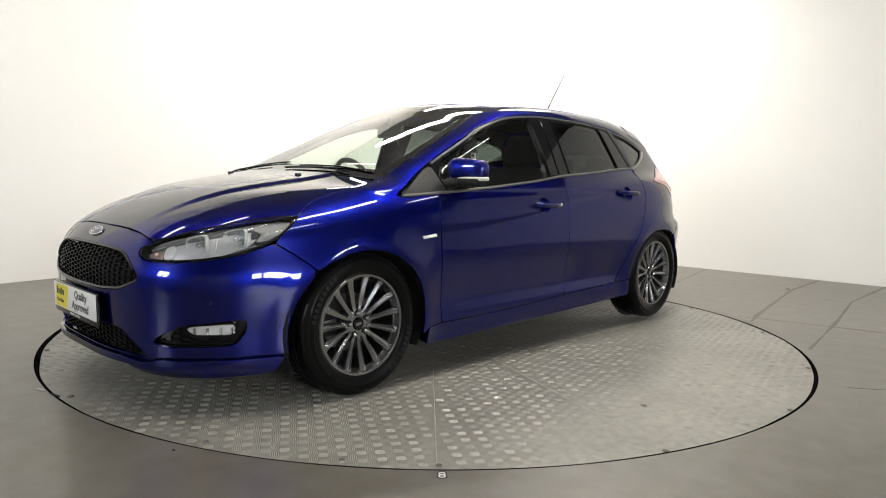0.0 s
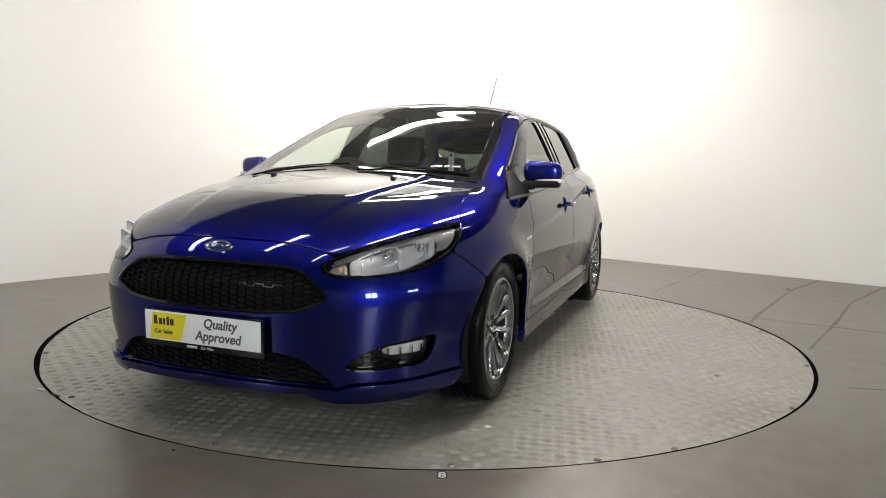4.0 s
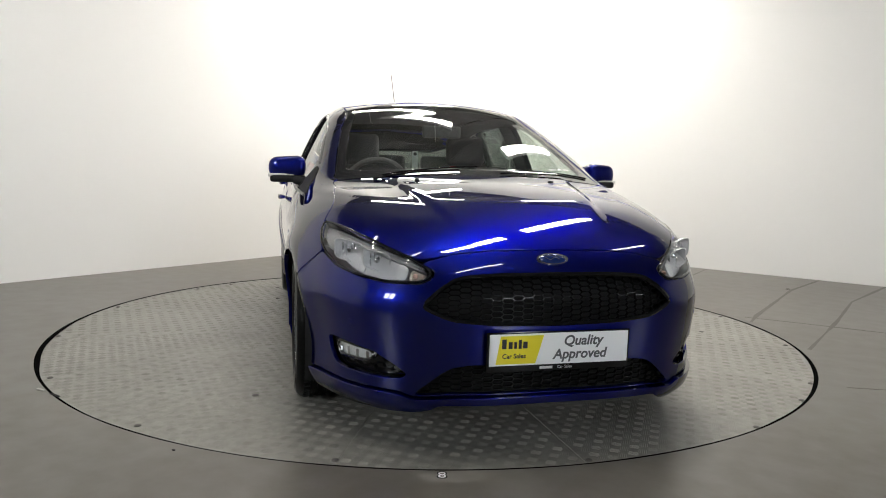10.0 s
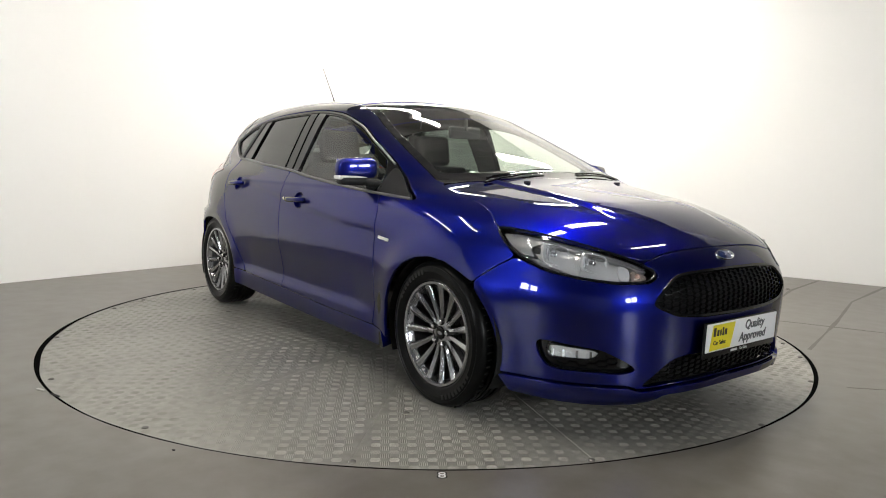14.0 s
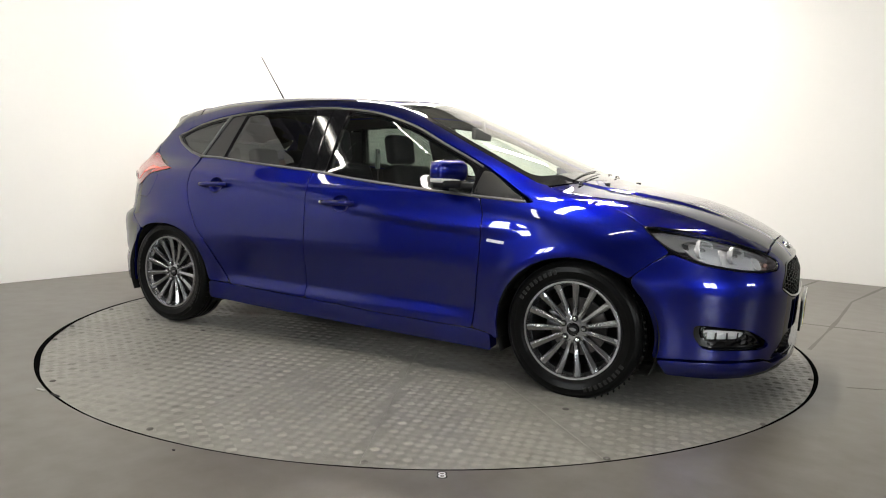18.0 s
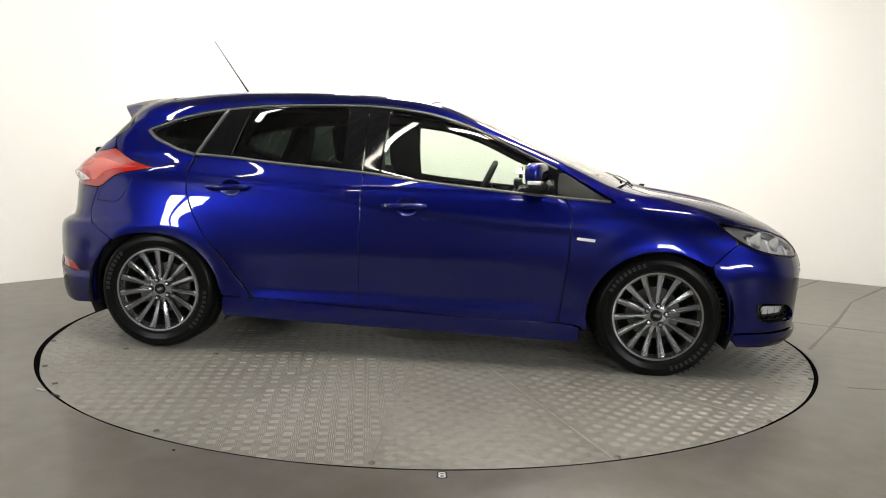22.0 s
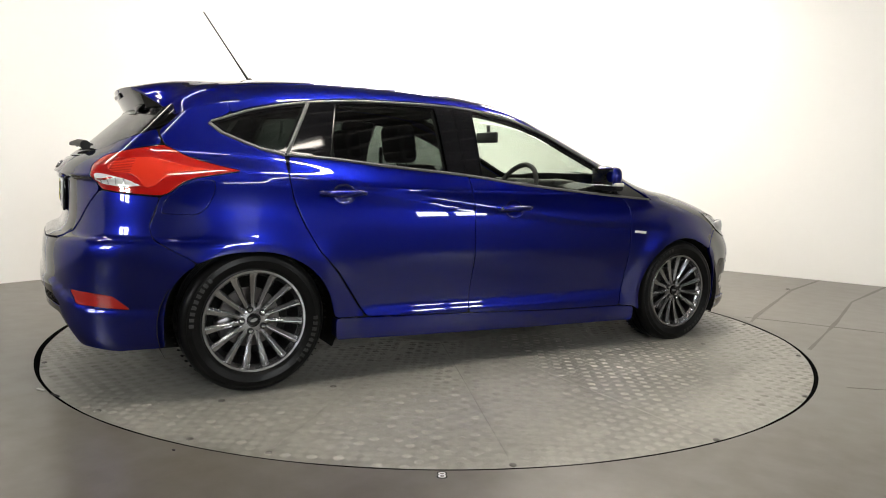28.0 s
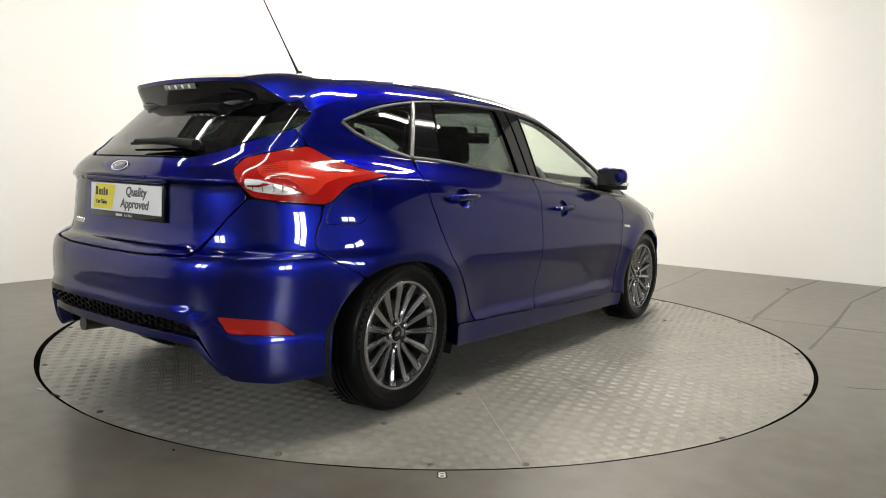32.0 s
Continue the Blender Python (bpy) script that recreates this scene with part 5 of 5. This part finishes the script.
def build_cabin():
    def seat(x, y, name="front_seat"):
        st = new(name)
        st.parent = car
        st["label"] = "dark grey cloth front seat with a headrest"
        part("cushion", box(x + 0.02, x + 0.52, y - 0.25, y + 0.25, 0.36, 0.54, 0.06, 4), CLOTH, st)
        bm = box(-0.06, 0.07, -0.25, 0.25, 0.0, 0.60, 0.055, 4)
        bm.transform(pose(x + 0.02, y, 0.46, 0, -18, 0))
        part("backrest", bm, CLOTH, st)
        bm = box(-0.05, 0.05, -0.135, 0.135, -0.105, 0.10, 0.045, 5)
        bm.transform(pose(x - 0.215, y, 1.150, 0, -10, 0))
        part("headrest", bm, CLOTH, st)
        for d in (-0.06, 0.06):
            part("headrest_post", tube([(x - 0.175, y + d, 0.98), (x - 0.205, y + d, 1.08)], 0.007), CHROME, st)
        return st
    seat(-0.20, 0.38)
    seat(-0.20, -0.38)
    rear = new("rear_seat")
    rear.parent = car
    rear["label"] = "dark grey cloth rear bench with headrests"
    part("cushion", box(-1.15, -0.62, -0.66, 0.66, 0.36, 0.55, 0.06, 4), CLOTH, rear)
    bm = box(-0.07, 0.07, -0.66, 0.66, 0, 0.56, 0.05, 3)
    bm.transform(pose(-1.12, 0, 0.48, 0, -22, 0))
    part("backrest", bm, CLOTH, rear)
    for y in (-0.38, 0, 0.38):
        bm = box(-0.045, 0.045, -0.12, 0.12, -0.07, 0.07, 0.035, 4)
        bm.transform(pose(-1.35, y, 1.055, 0, -14, 0))
        part("headrest", bm, CLOTH, rear)
    part("parcel_shelf", box(-1.86, -1.36, -0.56, 0.56, 0.965, 0.985, 0.006), LININGDARK, car, "dark parcel shelf")
    # dashboard
    bm = bmesh.new()
    prof = [(1.10, 0.935), (0.95, 0.955), (0.72, 0.958), (0.60, 0.935), (0.55, 0.86), (0.60, 0.70), (0.62, 0.50), (1.05, 0.45)]
    ys = np.linspace(-0.72, 0.72, 25)
    g = [[bm.verts.new((x - 0.03 * (abs(y) / 0.72) ** 2 * (x > 0.9), y, z + (0.035 * math.exp(-((y + 0.38) / 0.17) ** 2) if 0.5 < x < 0.75 and z > 0.9 else 0))) for x, z in prof] for y in ys]
    for i in range(len(ys) - 1):
        for j in range(len(prof) - 1):
            bm.faces.new((g[i][j], g[i][j + 1], g[i + 1][j + 1], g[i + 1][j]))
    bm.faces.new(g[0])
    bm.faces.new(g[-1][::-1])
    part("dashboard", bm, DASH, car, "black dashboard")
    for y, w in ((0, 0.26), (-0.38, 0.30)):
        part("dash_hood", box(0.57, 0.74, y - w / 2, y + w / 2, 0.93, 0.985, 0.022, 3), DASH, car)
    # steering wheel
    sw = new("steering_wheel")
    sw.parent, sw.matrix_basis = car, pose(0.385, -0.38, 0.90, 0, -66, 0)
    sw["label"] = "black three-spoke steering wheel"
    part("wheel_rim", tube([(0.185 * math.cos(a), 0.185 * math.sin(a), 0) for a in np.linspace(0, 2 * math.pi, 40)[:-1]], 0.016, 10, closed=True), DASH, sw)
    part("airbag_boss", box(-0.075, 0.075, -0.085, 0.085, -0.045, 0.01, 0.03, 3), DASH, sw)
    for a in (90, 180, 270):
        bm = box(0.05, 0.18, -0.025, 0.025, -0.018, 0.0, 0.008)
        bm.transform(pose(0, 0, 0, 0, 0, a))
        part("wheel_spoke", bm, DASH, sw)
    part("column", tube([(0.42, -0.38, 0.885), (0.65, -0.38, 0.80)], 0.05, 12), DASH, car)
    part("rear_view_mirror", box(0.40, 0.43, -0.115, 0.115, 1.205, 1.275, 0.014, 3), DASH, car, "black interior mirror")
    part("mirror_stem", tube([(0.43, 0, 1.25), (0.42, 0, 1.32)], 0.012), DASH, car)
    tag = part("console_post", box(-0.352, -0.338, -0.010, 0.010, 0.28, 1.03, 0.003), DASH, car, "black upright behind the front seats")
    part("pale_tag", box(-0.350, -0.338, -0.020, 0.020, 1.010, 1.140, 0.004), TAGGREY, tag, "pale grey upright tag with a dark disc")
    bm = lathe([(0, 0.004), (0.011, 0.003), (0.012, 0.0)], 16, "Z")
    bm.transform(pose(-0.338, 0, 1.122, 0, 90, 0))
    part("tag_disc", bm, DASH, tag)
    # roof lining and pillar trims inside
    e = [(x, lift("left", [(x, rail_top(x))])[0][1] - 0.012) for x in np.linspace(-1.38, 0.12, 16)]
    panel("roof_lining", "top", mirror_y([(-1.40, 0.0)] + [tuple(q) for q in e] + [(0.18, 0.30), (0.20, 0.0)]), LININGDARK, car, sink=0.030, depth=0, grid=0.06, step=0.05, label="dark roof lining")
    for side, s in SIDES:
        for nm, poly in (("b_pillar_trim", [(-0.13, 1.345), (-0.35, 1.345), (-0.34, 0.96), (-0.11, 0.96)]), ("c_pillar_trim", [(-0.93, 1.30), (-1.05, 1.30), (-1.19, 1.04), (-1.0, 1.04)]),
                         ("d_pillar_trim", [(-1.36, 1.235), (-1.50, 1.29), (-1.60, 1.10), (-1.50, 1.02), (-1.44, 1.12)]), ("a_pillar_trim", [(0.80, 1.035), (0.30, 1.27), (0.10, 1.33), (0.10, 1.375), (0.35, 1.295), (1.02, 1.0), (1.02, 0.93)])):
            panel(nm, side, poly, LININGDARK, car, sink=0.035, depth=0, grid=0.05)
        panel("header_trim", side, run(HEADER, -1.38, 0.15, 16, -0.004) + [(x, rail_top(x)) for x in np.linspace(0.15, -1.36, 16)], LININGDARK, car, sink=0.035, depth=0, grid=0.05)
        panel("door_card", side, run(WAIST, -1.12, 0.80, 16, 0.004) + [(0.82, 0.32), (-0.85, 0.34), (-1.05, 0.7)], DASH, car, sink=0.05, depth=0, grid=0.06, label="black inner door trim")


def build_sticker():
    """A line of small pale print low on the windscreen, as plain bars."""
    for y, w in ((0.420, 0.050), (0.480, 0.024), (0.514, 0.038)):
        q = [(1.068 - 0.47 * (v - 0.42) - d, v) for v, d in ((y, 0), (y + w, 0), (y + w, 0.012), (y, 0.012))]
        panel("screen_print", "top", q, PLATE, car, sink=-0.001, depth=0.001, rounded=False, label="small pale print on the windscreen")


def build_wipers():
    for ends in (((1.205, -0.52), (1.175, -0.10)), ((1.215, 0.10), (1.125, 0.52))):
        (x0, y0), (x1, y1) = ends
        line = [lift("top", [(x0 + (x1 - x0) * f, y0 + (y1 - y0) * f)])[0] for f in np.linspace(0, 1, 9)]
        w = part("wiper_arm", tube([q + np.array((0.01, 0, 0.004)) for q in line], [0.005] * 3 + [0.004] * 4 + [0.003] * 2, 8), MESHBLACK, car, "black windscreen wiper")
        line = [lift("top", [(x0 - 0.035 + (x1 - x0) * f, y0 + (y1 - y0) * f)])[0] for f in np.linspace(0.12, 1.25, 9)]
        part("wiper_blade", tube([q + np.array((0, 0, 0.003)) for q in line], 0.004, 6), MESHBLACK, w)
    for y in (-0.33, 0.33):
        p = lift("top", [(1.30, y)])[0]
        part("washer_jet", box(-0.014, 0.014, -0.010, 0.010, -0.002, 0.008, 0.003, 2, Matrix.Translation(p)), PLASTIC, car, "black washer jet")


TAGGREY = material("tag_grey", (0.42, 0.44, 0.43), 0.5)
SMOKE = material("smoked_lens", (0.16, 0.15, 0.15), 0.12, 0.1, 1.0)
MESHBLACK = material("mesh_black", (0.0035, 0.0035, 0.004), 0.2, spec=0.16)
FOGSILVER = material("fog_reflector", (0.88, 0.88, 0.88), 0.22, 0.25, bump=(45, 0.8, 0.01))
BEDSILVER = material("lamp_bed", (0.72, 0.72, 0.73), 0.25, 0.5, bump=(18, 0.4, 0.01))
SILVERINK = material("silver_ink", (0.55, 0.55, 0.56), 0.4)
BADGE = material("blue_badge", (0.012, 0.03, 0.14), 0.15, 0.3, 0.8)
INDICATOR = material("indicator_reflector", (0.62, 0.52, 0.46), 0.22, 0.7, bump=(60, 0.6, 0.01))
HLBLACK = material("lamp_bowl", (0.22, 0.22, 0.222), 0.28, 0.4)
SILVERCUP = material("lamp_reflector", (0.90, 0.90, 0.91), 0.13, 0.55, bump=(34, 0.45, 0.01))
REDBRIGHT = material("red_lens_lower", (0.66, 0.030, 0.012), 0.12, 0, 1.0, coat_rough=0.01)
LININGDARK = material("dark_lining", (0.030, 0.030, 0.031), 0.9, bump=(300, 0.2, 0.001))
build_front()
build_back()
build_mirrors()
build_cabin()
build_wipers()
build_sticker()


# ---- small things of the room ----
def floor_joint(pts, width, name="floor_joint"):
    q = []
    for a, b in zip(pts, pts[1:]):
        q += [tuple(Vector(a).lerp(Vector(b), f)) for f in np.linspace(0, 1, 9)[:-1]]
    q.append(pts[-1])
    strip(name, q, width, SEAM, "worn dark joint in the painted floor", z=0.0052)


floor_joint([(4.05, 2.66), (3.36, 1.91), (2.44, 0.62), (2.28, 0.36)], 0.034)
floor_joint([(4.55, 2.34), (3.6, 1.35), (2.97, 0.48), (2.28, -0.42)], 0.034)
floor_joint([(3.1, 3.3), (2.41, 2.25), (1.98, 1.62)], 0.014)
floor_joint([(2.32, 0.55), (2.75, 0.32), (3.08, 0.13), (3.6, -0.18)], 0.012)
floor_joint([(2.06, -1.18), (2.35, -1.22), (2.6, -1.28)], 0.012)

# number sticker on the floor beside the rim
sticker = new("floor_number")
tagged(sticker, "small white figure with a black outline stuck on the floor", "sticker")
sticker.location = (0.048, -2.300, 0.0046)
words("8", 0.066, DARK, pose(0, 0, 0.0003), sticker, "outline", "black outline", thick=0.0003).scale = (1.25, 1.18, 1)
words("8", 0.060, PLATE, pose(0, 0, 0.0010), sticker, "figure", "white figure", thick=0.0003)


def litter(x, y, w, h, turn, mat, name, label):
    bm = box(-w / 2, w / 2, -h / 2, h / 2, 0, 0.004, 0.0015)
    ob = part(name, bm, mat)
    ob.matrix_basis = pose(x, y, 0.0042, 0, 0, turn)
    tagged(ob, label, "debris")


litter(-3.05, 1.86, 0.16, 0.02, 40, DARK, "debris", "dark scrap of debris at the wall's foot")
litter(-2.985, 1.98, 0.04, 0.03, 10, DARK, "debris", "dark scrap of debris at the wall's foot")
litter(3.36, 1.97, 0.04, 0.02, 20, DARK, "debris", "small dark scrap on the floor")
litter(-1.70, -1.53, 0.05, 0.012, -30, FLAKE, "chip", "pale chipped paint flake by the turntable's rim")
litter(-1.60, -1.60, 0.07, 0.012, -35, DARK, "chip", "dark chip by the turntable's rim")
litter(-0.89, -2.15, 0.012, 0.006, -20, DARK, "chip", "dark chip by the turntable's rim")


def motions():
    rows_disc, rows_car = [], []
    lean = pose(0, 0, 0, 0.35, 0.407, 0)
    for i in range(0, 33):
        a = 224.784 + 5.86986 * i
        rows_disc.append((float(i), pose(0, 0, 0, 0, 0, a)))
        rows_car.append((float(i), pose(0, 0, 0, 0, 0, a) @ pose(-0.0792, -0.0478, 0.001) @ lean))
    walk(turntable, rows_disc)
    walk(car, rows_car)


motions()
